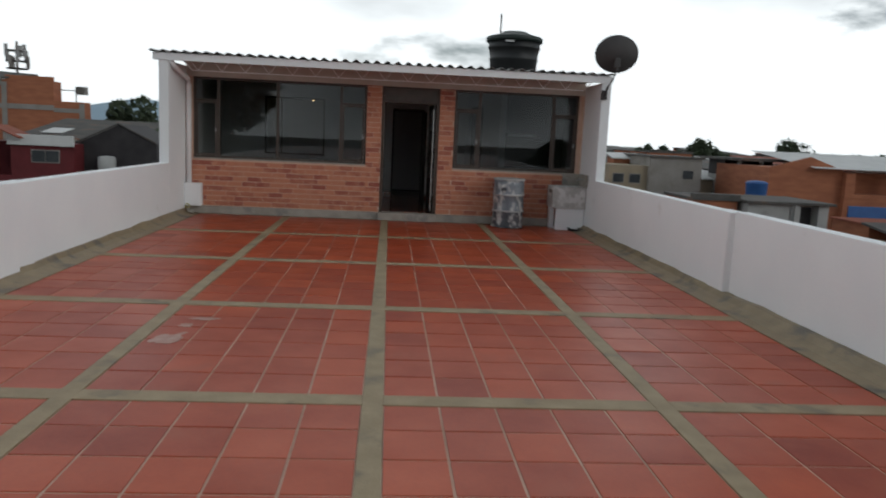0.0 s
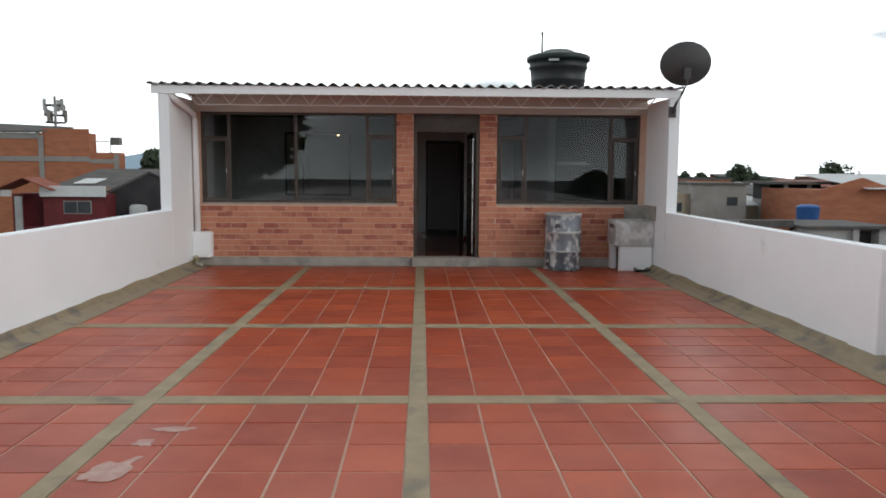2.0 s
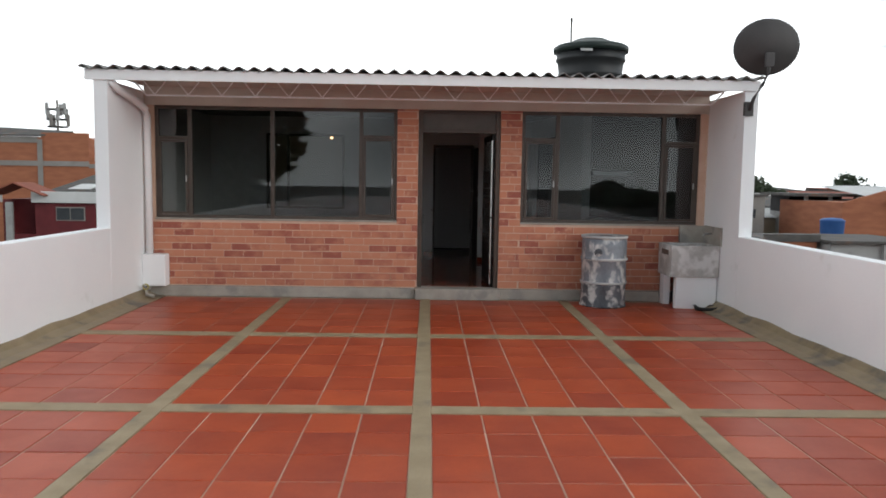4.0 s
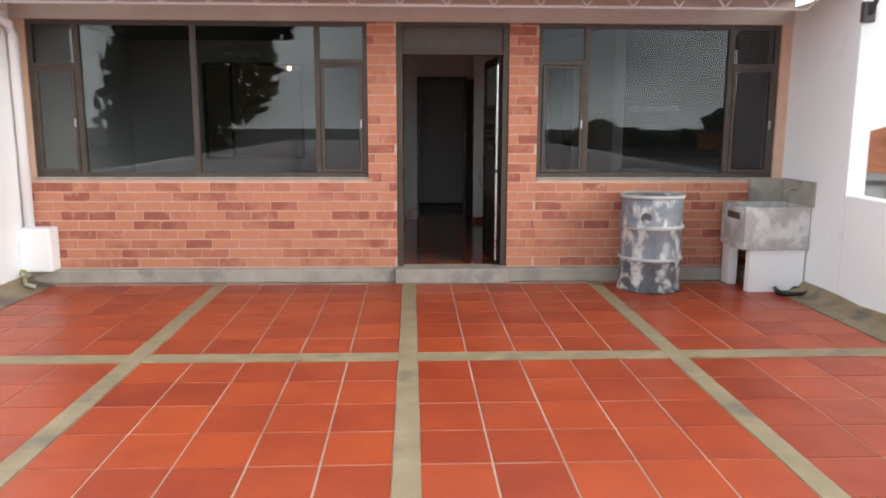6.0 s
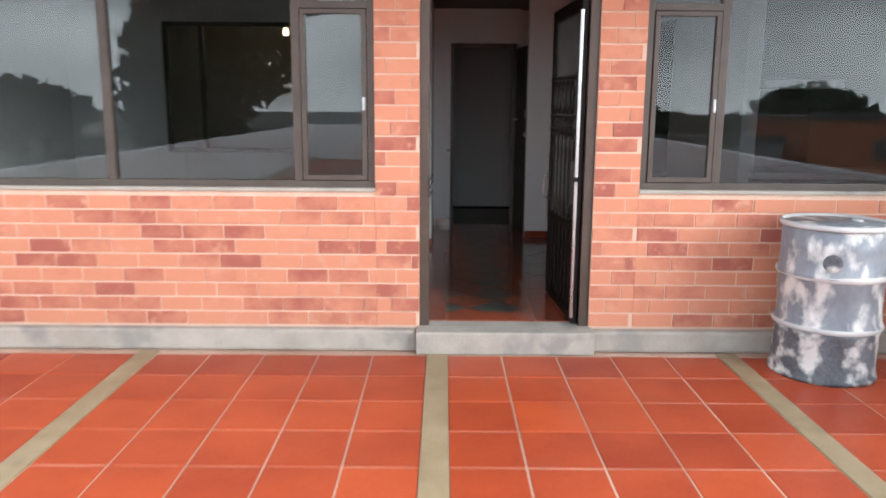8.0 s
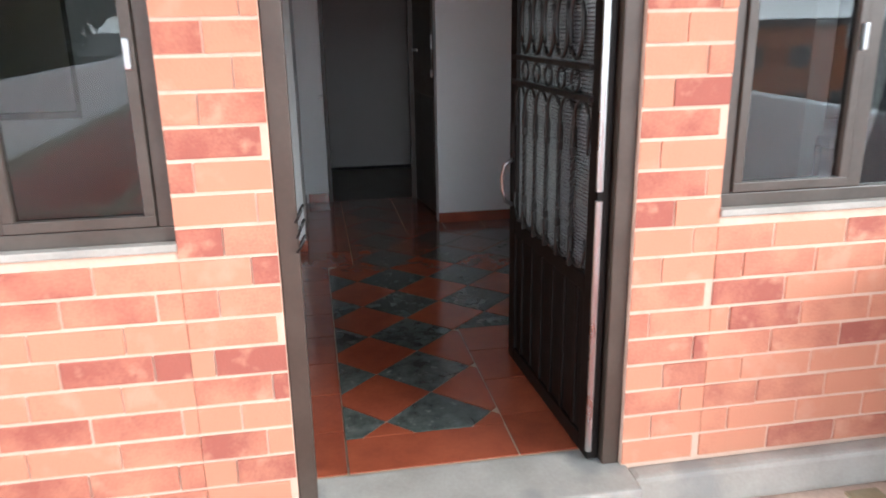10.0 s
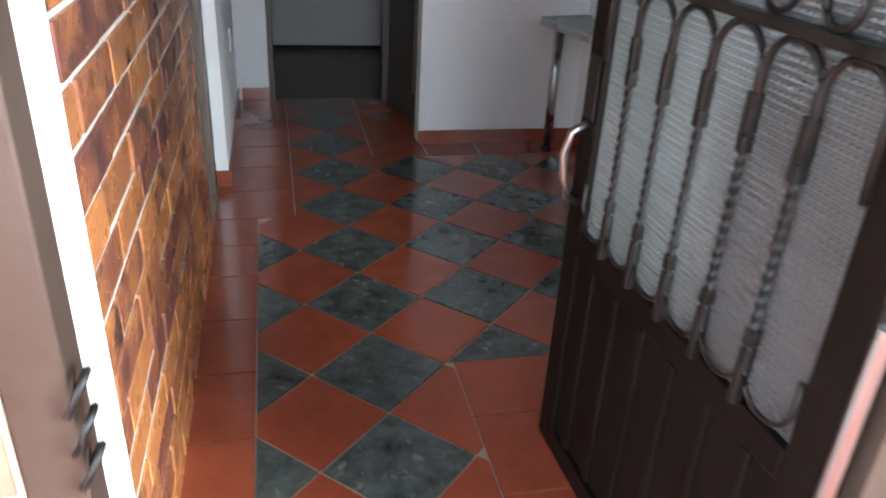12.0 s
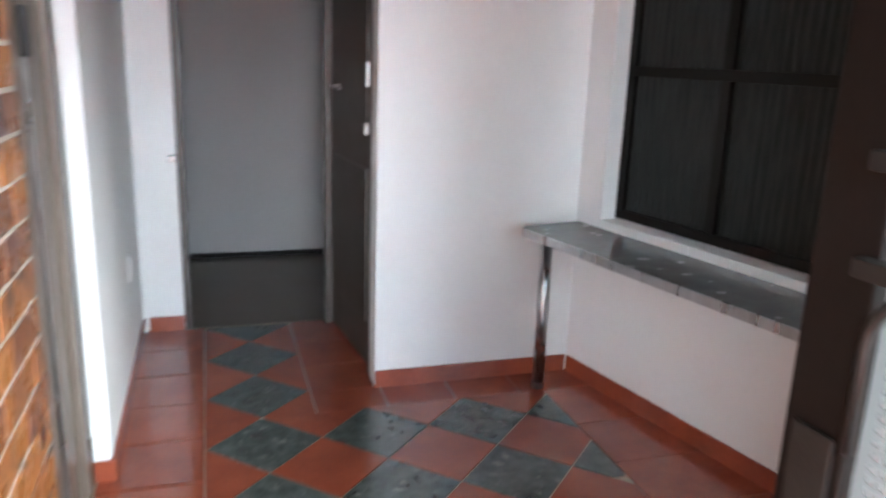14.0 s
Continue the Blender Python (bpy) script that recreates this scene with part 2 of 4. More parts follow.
F_ROOF = mat("weathered_sheet_roof", (0.06, 0.057, 0.053), (0.12, 0.112, 0.105), 0.85, 0.7, 0.3, grain=6, stain=(0.16, 0.10, 0.07), stain_scale=0.7)
F_ROOFW = mat("pale_sheet_roof", (0.55, 0.55, 0.54), (0.66, 0.66, 0.65), 0.7, 0.7, 0.2)
F_CLAY = mat("clay_roof_tiles", (0.30, 0.09, 0.05), (0.20, 0.06, 0.04), 0.9, 2, 0.4, stretch=(6, 1, 1))
F_BLUE = mat("blue_plastic", (0.03, 0.10, 0.30), (0.04, 0.13, 0.36), 0.5, 2, 0.05)
F_PANE = mat("dark_window_pane", (0.03, 0.035, 0.04), (0.06, 0.065, 0.07), 0.12, 1, 0.0)
# the pale blue of distance haze is part of the hills' colour
HILL = mat("hill_painted_haze", (0.30, 0.40, 0.48), (0.36, 0.46, 0.53), 1.0, 0.01, 0.0, grain=0.1)
BULB = bpy.data.materials.new("warm_bulb")
BULB.use_nodes = True
BULB.node_tree.nodes["Principled BSDF"].inputs["Emission Color"].default_value = (1.0, 0.62, 0.3, 1)
BULB.node_tree.nodes["Principled BSDF"].inputs["Emission Strength"].default_value = 14.0


# ---- builders ----
def add_box(bm, x0, x1, y0, y1, z0, z1, bevel=0.0):
    r = bmesh.ops.create_cube(bm, size=1.0, matrix=Matrix.Translation(((x0 + x1) / 2, (y0 + y1) / 2, (z0 + z1) / 2)) @ Matrix.Diagonal((x1 - x0, y1 - y0, z1 - z0, 1)))
    if bevel:
        es = list({e for v in r["verts"] for e in v.link_edges})
        bmesh.ops.bevel(bm, geom=es, offset=bevel, segments=2, affect="EDGES", profile=0.6)
    return bm


def boxes(*rows, bevel=0.0):
    bm = bmesh.new()
    for r in rows:
        add_box(bm, *r, bevel=bevel)
    return bm


def add_tube(bm, pts, r, seg=8, close=False):
    pts = [Vector(p) for p in pts]
    n = len(pts)
    rings = []
    for i, p in enumerate(pts):
        a = pts[(i - 1) % n] if (close or i) else p
        b = pts[(i + 1) % n] if (close or i < n - 1) else p
        d = (b - a).normalized()
        up = Vector((0, 0, 1)) if abs(d.z) < 0.9 else Vector((1, 0, 0))
        u = d.cross(up).normalized()
        v = u.cross(d)
        rings.append([bm.verts.new(p + r * (math.cos(t) * u + math.sin(t) * v)) for t in (2 * math.pi * k / seg for k in range(seg))])
    for i in range(n if close else n - 1):
        a, b = rings[i], rings[(i + 1) % n]
        for k in range(seg):
            bm.faces.new((a[k], a[(k + 1) % seg], b[(k + 1) % seg], b[k]))
    if not close:
        bm.faces.new(rings[0][::-1])
        bm.faces.new(rings[-1])
    return bm


def lathe(profile, seg=40, cap=True):
    """A body turned about z from (radius, height) pairs."""
    bm = bmesh.new()
    rings = [[bm.verts.new((r * math.cos(2 * math.pi * k / seg), r * math.sin(2 * math.pi * k / seg), z)) for k in range(seg)] for r, z in profile]
    for a, b in zip(rings, rings[1:]):
        for k in range(seg):
            bm.faces.new((a[k], a[(k + 1) % seg], b[(k + 1) % seg], b[k]))
    if cap:
        bm.faces.new(rings[0][::-1])
        bm.faces.new(rings[-1])
    return bm


def mesh_of(name, bm, material, smooth=False):
    me = bpy.data.meshes.new(name)
    bmesh.ops.recalc_face_normals(bm, faces=bm.faces)
    bm.to_mesh(me)
    bm.free()
    me.materials.append(material)
    if smooth:
        me.shade_smooth()
    return me


def part(name, bm, material, parent=None, label="", smooth=False):
    ob = new(name, mesh_of(name, bm, material, smooth))
    ob.parent = parent
    return tagged(ob, label) if label else ob


def thing(name, label, category, at=(0, 0, 0), turn=0.0, group=""):
    ob = new(name)
    ob.matrix_basis = pose(*at, 0, 0, turn)
    return tagged(ob, label, category, group)


def structure(name, bm, material, label="", category="", smooth=False):
    return tagged(part(name, bm, material, smooth=smooth), label, category, kind="structure")


def wall_rects(u0, u1, z0, z1, holes):
    """Splits a wall face into rectangles round its holes (u0, u1, z0, z1)."""
    us = sorted({u0, u1, *(h[0] for h in holes), *(h[1] for h in holes)})
    out = []
    for a, b in zip(us, us[1:]):
        cuts = sorted((h[2], h[3]) for h in holes if h[0] <= a + 1e-6 and h[1] >= b - 1e-6)
        z = z0
        for c, d in cuts:
            if c > z + 1e-6:
                out.append((a, b, z, c))
            z = d
        if z < z1 - 1e-6:
            out.append((a, b, z, z1))
    return out


FZ = 0.145   # indoor floor
SILL, HEAD = 1.025, 2.487
WL, WR = (-3.96, -0.80), (0.835, 3.19)
DL, DR = -0.525, 0.555
XL, XR = -4.08, 3.29
WINGY = -1.13
PARZ = 0.958

# ---- large structure: terrace ----
structure("ground", boxes((-900, 900, -900, 1200, -8.3, -8.0)), ASPHALT, "grey earth and asphalt of the town below", "ground")
terrace = structure("floor_terrace", boxes((XL - 0.25, XR + 0.25, -17.0, 0.0, -0.3, -0.0045)), GROUT, "terrace floor of red clay tiles in concrete strips", "floor")
structure("slab_building", boxes((XL - 0.2, XR + 0.2, -16.9, 7.4, -8.0, -0.3)), F_CREAM, "plastered body of the building under the terrace", "building")
COLS = (-2.22, -0.41, 1.41)
ROWS = [-2.465 - 2.477 * k for k in range(6)]
SX0, SX1 = XL + 0.26, XR - 0.26
cw, rw = 0.062, 0.085
strips = bmesh.new()
for c in COLS:
    add_box(strips, c - cw, c + cw, -16.8, -0.1, -0.012, 0.006, 0.003)
xs = [SX0] + [v for c in COLS for v in (c - cw, c + cw)] + [SX1]
for r in ROWS:
    for k in range(0, 8, 2):
        add_box(strips, xs[k], xs[k + 1], r - rw, r + rw, -0.012, 0.005, 0.003)
s_ob = part("concrete_strip", strips, STRIP, terrace, "grey-brown concrete strips between the tiles")
s_ob["kind"] = "stuff"

for nm, s, xi in (("trim_cove_left", 1, XL), ("trim_cove_right", -1, XR)):
    bm = bmesh.new()
    for y0, y1 in ((-16.8, -0.08),):
        sec = [(xi - s * 0.1, -0.01), (xi - s * 0.1, 0.105), (xi + s * 0.02, 0.10), (xi + s * 0.07, 0.05), (xi + s * 0.15, 0.018), (xi + s * 0.265, 0.007), (xi + s * 0.265, -0.01)]
        n = 60
        rings = [[bm.verts.new((x + 0.006 * noise.noise((x * 3, y * 2, 1)), y, z * (1 + 0.25 * noise.noise((0, y * 1.7, s))))) for x, z in sec] for y in (y0 + (y1 - y0) * k / n for k in range(n + 1))]
        for a, b in zip(rings, rings[1:]):
            for k in range(len(sec)):
                bm.faces.new((a[k], a[(k + 1) % len(sec)], b[(k + 1) % len(sec)], b[k]))
        bm.faces.new(rings[0])
        bm.faces.new(rings[-1])
    structure(nm, bm, CONCRETE, "grey-brown cement cove where floor meets parapet", "cove")

# facade: masonry core with window and door openings
core = bmesh.new()
for a, b, c, d in wall_rects(XL, XR, 0.0, 2.72, [(WL[0], WL[1], SILL, HEAD), (WR[0], WR[1], SILL, HEAD), (DL, DR, 0.0, HEAD)]):
    add_box(core, a, b, 0.005, 0.13, c, d)
facade = structure("wall_facade", core, MORTAR, "orange brick facade with pale mortar joints", "wall")
structure("trim_lintel", boxes((XL, XR, -0.012, 0.004, HEAD, 2.72), bevel=0.003), SOFFIT, "beige plastered band above the windows", "trim")
structure("trim_plinth", boxes((XL, DL - 0.02, -0.075, 0.004, 0.0, 0.14), (DR + 0.02, XR, -0.075, 0.004, 0.0, 0.14), bevel=0.02), GREYCON, "low grey cement plinth along the brick wall", "trim")
structure("door_step", boxes((DL - 0.02, DR + 0.02, -0.14, 0.13, 0.0, FZ), bevel=0.012), GREYCON, "grey cement door step", "step")
for nm, x0, x1 in (("wall_wing_left", XL - 0.16, XL), ("wall_wing_right", XR, XR + 0.16)):
    structure(nm, boxes((x0, x1, WINGY, 0.5, 0.0, 2.66), bevel=0.006), WHITE, "white painted side wall under the roof overhang", "wall")
for nm, s, xi in (("wall_parapet_left", -1, XL), ("wall_parapet_right", 1, XR)):
    bm = bmesh.new()
    a, b = sorted((xi, xi + s * 0.16))
    add_box(bm, a, b, -6.2, WINGY - 0.001, 0.0, PARZ, 0.012)
    near = xi + 0.05
    a, b = sorted((near, near + s * 0.16))
    add_box(bm, a, b, -16.9, -6.55, 0.0, PARZ + 0.01, 0.012)
    a, b = sorted((xi - s * 0.02, xi + s * 0.18))
    add_box(bm, a, b, -6.56, -6.15, 0.0, PARZ + 0.004, 0.012)
    structure(nm, bm, WHITE, "white painted terrace parapet", "parapet")
structure("wall_parapet_back", boxes((XL - 0.16, XR + 0.16, -17.06, -16.9, 0.0, PARZ), bevel=0.01), WHITE, "white painted parapet at the terrace's far end", "parapet")


# roof over the front room: corrugated sheets, white fascia, open truss
def corrugated(x0, x1, y0, y1, z0, z1, pitch=0.177, depth=0.025, step=12):
    bm = bmesh.new()
    n = int((x1 - x0) / pitch * step)
    lo, hi = [], []
    for i in range(n + 1):
        x = x0 + (x1 - x0) * i / n
        dz = depth * math.sin(2 * math.pi * (x - x0) / pitch)
        lo.append([bm.verts.new((x, y, z + dz)) for y, z in ((y0, z0), (y1, z1))])
        hi.append([bm.verts.new((x, y, z + dz + 0.012)) for y, z in ((y0, z0), (y1, z1))])
    for i in range(n):
        bm.faces.new((lo[i][0], lo[i][1], lo[i + 1][1], lo[i + 1][0]))
        bm.faces.new((hi[i][0], hi[i + 1][0], hi[i + 1][1], hi[i][1]))
        bm.faces.new((lo[i][0], lo[i + 1][0], hi[i + 1][0], hi[i][0]))
    return bm


roof = structure("roof", corrugated(XL - 0.30, XR + 0.20, WINGY - 0.06, 7.4, 2.79, 3.10), ROOF, "grey corrugated fibre cement roof", "roof")
structure("trim_fascia", boxes((XL - 0.25, XR + 0.17, WINGY - 0.02, WINGY + 0.02, 2.655, 2.775), bevel=0.004), WHITE, "white fascia board under the roof edge", "fascia")
structure("ceiling_porch", boxes((XL, XR, WINGY + 0.02, 0.0, 2.72, 2.74)), SOFFIT, "beige underside of the roof overhang", "ceiling")
tb = bmesh.new()
TY = -0.62
add_tube(tb, [(XL + 0.12, TY, 2.70), (XL + 0.26, TY, 2.545), (XR - 0.20, TY, 2.545), (XR - 0.06, TY, 2.70)], 0.012, 6)
for k in range(17):
    x = XL + 0.36 + k * 0.405
    add_tube(tb, [(x - 0.13, TY, 2.71), (x, TY, 2.55)], 0.008, 6)
    add_tube(tb, [(x, TY, 2.55), (x + 0.13, TY, 2.71)], 0.008, 6)
tagged(part("roof_truss", tb, WHITE), "slim white painted steel lattice joist under the overhang", "joist")

# ---- rooms behind the facade ----
CEIL = 2.60
structure("floor_hall_bed", boxes((-0.66, 1.95, 0.131, 4.2, -0.05, FZ - 0.004)), GROUT_IN, "diamond pattern floor of red and green tiles", "floor")
structure("floor_back_room", boxes((-1.6, 1.4, 4.201, 5.9, -0.05, FZ)), ROOMFLOOR, "plain brown floor of the back room", "floor")
structure("floor_front_room", boxes((XL, -0.661, 0.131, 5.6, -0.05, FZ)), ROOMFLOOR, "brown floor of the front room", "floor")
structure("floor_kitchen", boxes((1.951, XR, 0.131, 5.0, -0.05, FZ), (0.60, 1.95, 0.14, 1.05, -0.049, FZ + 0.001)), ROOMFLOOR, "brown kitchen floor", "floor")
structure("ceiling", boxes((XL - 0.1, XR + 0.1, 0.14, 6.1, CEIL, CEIL + 0.08)), CEILDARK, "ceiling coloured dark brown to keep the rooms dim", "ceiling")
hall_brick = structure("wall_hall_brick", boxes((-0.66, -0.541, 0.131, 2.20, -0.05, CEIL)), MORTAR_IN, "varnished brown brick wall with grey joints", "wall")
structure("wall_hall_left", boxes((-0.55, -0.495, 2.80, 4.2, FZ - 0.01, CEIL), (-0.66, -0.55, 3.4, 4.2, FZ - 0.01, CEIL)), PLASTER, "white wall of the passage", "wall")
structure("wall_pier_left", boxes((-1.6, -0.30, 4.2, 4.32, FZ - 0.01, CEIL), (-0.30, 0.49, 4.2, 4.32, 2.22, CEIL)), PLASTER, "white wall beside the back room opening", "wall")
structure("wall_hall_end", boxes((0.49, 1.39, 3.315, 3.43, FZ - 0.01, CEIL)), PLASTER, "white wall at the end of the hall", "wall")
structure("wall_passage_right", boxes((0.60, 0.70, 3.431, 4.32, FZ - 0.01, CEIL), (0.49, 1.4, 4.321, 4.42, FZ - 0.01, CEIL)), PLASTER, "white wall behind the metal door", "wall")
structure("wall_back_room", boxes((-1.6, 1.5, 5.58, 5.70, FZ - 0.01, CEIL), (-1.7, -1.6, 4.2, 5.70, FZ - 0.01, CEIL), (1.4, 1.5, 4.4, 5.58, FZ - 0.01, CEIL)), DIMGREY, "back room wall, greyed to stand in for the room's shade", "wall")
structure("baseboard_back_room", boxes((-1.6, 1.4, 5.565, 5.58, FZ, FZ + 0.035)), DOOR, "dark skirting strip", "baseboard")
rw_bm = bmesh.new()
for a, b, c, d in wall_rects(1.05, 3.43, FZ - 0.01, CEIL, [(2.15, 3.16, 0.885, 2.3)]):
    add_box(rw_bm, 1.39, 1.52, a, b, c, d)
TURN = pose(1.39, 3.315, 0, 0, 0, 12.0) @ pose(-1.39, -3.315, 0)  # this side of the hall runs askew
rwall = structure("wall_hall_right", rw_bm, PLASTER, "white wall with a dark window over the counter", "wall")
rwall.matrix_basis = TURN
fr = bmesh.new()
for a, b, c, d in wall_rects(XL, -0.66, FZ - 0.01, CEIL, [(-3.15, -1.82, 1.05, 2.32)]):
    add_box(fr, a, b, 3.0, 3.12, c, d)
structure("wall_front_room_back", fr, PLASTER, "white wall with an inner window opening", "wall")
structure("wall_front_room_side", boxes((XL - 0.12, XL - 0.001, 0.5, 6.0, FZ - 0.01, CEIL), (XL, -1.6, 5.6, 5.72, FZ - 0.01, CEIL), (-0.66, -0.58, 3.12, 3.399, FZ - 0.01, CEIL)), PLASTER, "white side wall of the front room", "wall")
structure("wall_kitchen", boxes((XR + 0.001, XR + 0.12, 0.5, 5.0, FZ - 0.01, CEIL), (2.0, XR, 1.6, 1.72, FZ - 0.01, CEIL), (1.9, 2.0, 1.6, 3.4, FZ - 0.01, CEIL)), DARKWALL, "kitchen wall coloured dark for the shaded room behind the glass", "wall")
bb = ((-0.495, -0.483, 2.80, 4.185), (-0.55, -0.483, 2.787, 2.799), (-0.468, -0.30, 4.186, 4.199), (0.49, 1.378, 3.302, 3.314))
for b in bb:
    structure("baseboard", boxes((*b, FZ, FZ + 0.075), bevel=0.002), RED_TILE_IN, "red tile skirting", "baseboard")

structure("baseboard", boxes((1.378, 1.389, 1.15, 3.30, FZ, FZ + 0.075), bevel=0.002), RED_TILE_IN, "red tile skirting", "baseboard").matrix_basis = TURN

# hall floor: diamonds of red and green in a red border
LX, LY, ST = 0.005, 1.487, 0.206
GAP, TZ0, TZ1 = 0.005, FZ - 0.006, FZ + 0.001


def clip_poly(poly, x0, x1, y0, y1):
    for axis, lim, sign in ((0, x0, 1), (0, x1, -1), (1, y0, 1), (1, y1, -1)):
        out = []
        for i, p in enumerate(poly):
            q = poly[i - 1]
            ip, iq = sign * (p[axis] - lim) >= 0, sign * (q[axis] - lim) >= 0
            if ip != iq:
                t = (lim - q[axis]) / (p[axis] - q[axis])
                out.append((q[0] + t * (p[0] - q[0]), q[1] + t * (p[1] - q[1])))
            if ip:
                out.append(p)
        poly = out
        if len(poly) < 3:
            return []
    return poly


def slab(poly, z0, z1):
    bm = bmesh.new()
    lo = [bm.verts.new((x, y, z0)) for x, y in poly]
    hi = [bm.verts.new((x, y, z1)) for x, y in poly]
    bm.faces.new(hi)
    for i in range(len(poly)):
        j = (i + 1) % len(poly)
        bm.faces.new((lo[i], lo[j], hi[j], hi[i]))
    return bm


hall_floor = bpy.data.objects["floor_hall_bed"]
hall_floor.name = "floor_hall"
FIELDS = ((-0.36, 0.236, 0.36, 1.29), (-0.36, 1.19, 1.29, 2.42), (-0.205, 1.19, 2.42, 3.12), (-0.205, 0.215, 3.12, 4.18))
for k, (x0, x1, y0, y1) in enumerate(FIELDS):
    for i in range(-3, 8):
        for j in range(-8, 15):
            if (i + j) % 2 == 0:
                continue
            cx, cy, h = LX + i * ST, LY + j * ST, ST - GAP
            poly = clip_poly([(cx - h, cy), (cx, cy - h), (cx + h, cy), (cx, cy + h)], x0, x1, y0, y1)
            if len(poly) < 3:
                continue
            area = abs(sum(p[0] * q[1] - q[0] * p[1] for p, q in zip(poly, poly[1:] + poly[:1]))) / 2
            if area < 0.002:
                continue
            green = j % 2 == 1
            part("floor_tile", slab(poly, TZ0, TZ1), GREEN_TILE_IN if green else RED_TILE_IN, hall_floor, "dark green marbled tile" if green else "")
def run(x0, x1, ys):
    return [(x0, x1, a, b) for a, b in zip(ys, ys[1:])]


def across(xs_, y0, y1):
    return [(a, b, y0, y1) for a, b in zip(xs_, xs_[1:])]


rims = run(-0.545, -0.362, (0.135, 0.42, 0.72, 1.02, 1.32, 1.62, 1.92, 2.17, 2.42)) + run(-0.545, -0.207, (2.42, 2.72, 3.02, 3.32, 3.62, 3.92, 4.195))
rims += run(0.238, 0.598, (0.135, 0.42, 0.72, 1.02, 1.288)) + [(-0.36, 0.236, 0.135, 0.357)]
rims += run(1.193, 1.75, (1.29, 1.6, 1.9, 2.2, 2.5, 2.8, 3.12)) + across((0.60, 0.9, 1.2, 1.5, 1.85), 1.055, 1.287)
rims += across((0.217, 0.51, 0.80, 1.09, 1.45), 3.123, 3.314) + run(0.217, 0.598, (3.316, 3.6, 3.9, 4.195))
for x0, x1, y0, y1 in rims:
    g = 0.003
    part("border_tile", slab([(x0 + g, y0 + g), (x1 - g, y0 + g), (x1 - g, y1 - g), (x0 + g, y1 - g)], TZ0, TZ1 - 0.0005), RED_TILE_IN, hall_floor)


# ---- windows of the facade ----
def facade_window(name, x0, x1, posts, sashes, label):
    """Dark metal frame with posts, transoms (x0, x1, z) and panes; sash: extra opening frame inside a bay."""
    w = structure(name, boxes((x0, x1, 0.03, 0.09, SILL, SILL + 0.045), (x0, x1, 0.03, 0.09, HEAD - 0.045, HEAD), (x0, x0 + 0.045, 0.03, 0.09, SILL + 0.045, HEAD - 0.045), (x1 - 0.045, x1, 0.03, 0.09, SILL + 0.045, HEAD - 0.045), bevel=0.004), FRAME, label, "window")
    edges = [x0 + 0.045, *posts, x1 - 0.045]
    for p in posts:
        part("mullion", boxes((p - 0.026, p + 0.026, 0.028, 0.092, SILL + 0.045, HEAD - 0.045), bevel=0.004), FRAME, w)
    bays = list(zip(edges, edges[1:]))
    for k, (a, b) in enumerate(bays):
        a2, b2 = a + (0.026 if k else 0.0), b - (0.026 if k < len(bays) - 1 else 0.0)
        if k in sashes:
            z = sashes[k]
            part("transom", boxes((a2, b2, 0.03, 0.09, z - 0.022, z + 0.022), bevel=0.004), FRAME, w)
            s = part("sash", boxes((a2 + 0.004, b2 - 0.004, 0.02, 0.06, SILL + 0.049, SILL + 0.08), (a2 + 0.004, b2 - 0.004, 0.02, 0.06, z - 0.054, z - 0.025), (a2 + 0.004, a2 + 0.034, 0.02, 0.06, SILL + 0.08, z - 0.054), (b2 - 0.034, b2 - 0.004, 0.02, 0.06, SILL + 0.08, z - 0.054), bevel=0.003), FRAME, w)
            g = part("pane", boxes((a2 + 0.034, b2 - 0.034, 0.04, 0.044, SILL + 0.08, z - 0.054)), GLASS, s)
            part("window_handle", boxes((b2 - 0.028, b2 - 0.012, 0.0, 0.02, 1.5, 1.58), bevel=0.004), STEEL, s, "small steel window latch")
            g2 = part("pane", boxes((a2, b2, 0.058, 0.062, z + 0.022, HEAD - 0.045)), GLASS, w)
            panes = (g, g2)
        else:
            panes = (part("pane", boxes((a2, b2, 0.058, 0.062, SILL + 0.045, HEAD - 0.045)), GLASS, w),)
        for g in panes:
            g.visible_shadow = False
    part("window_sill", boxes((x0, x1, -0.012, 0.03, SILL - 0.02, SILL + 0.003), bevel=0.004), GREYCON, w, "grey cement sill")
    return w


facade_window("window_1", *WL, (-3.51, -2.435, -1.275), {0: 2.07, 3: 2.12}, "wide dark metal window with four bays of glass")
facade_window("window_2", *WR, (1.31, 2.715), {0: 2.12, 2: 2.10}, "dark metal window with three bays of glass")

# ---- entrance: frame and open leaf ----
df = structure("door_1", boxes((DL + 0.002, DL + 0.06, 0.012, 0.07, FZ, HEAD - 0.002), (DR - 0.06, DR - 0.002, 0.02, 0.12, FZ, HEAD - 0.002), (DL + 0.06, DR - 0.06, 0.02, 0.12, 2.19, 2.24), (DL + 0.06, DR - 0.06, 0.02, 0.12, HEAD - 0.04, HEAD - 0.002), bevel=0.004), FRAME_LIT, "open dark brown metal entrance door with iron scrolls and patterned glass", "door")
part("transom_panel", boxes((DL + 0.06, DR - 0.06, 0.055, 0.075, 2.24, HEAD - 0.04), bevel=0.002), FRAME, df, "dark grey panel above the door")
part("reveal", boxes((-0.53, -0.470, 0.0705, 0.19, FZ, 2.4), bevel=0.003), WHITE, df, "white painted inner edge of the door frame")
for z, rr in ((1.0, 0.024), (1.045, 0.026), (1.09, 0.024)):
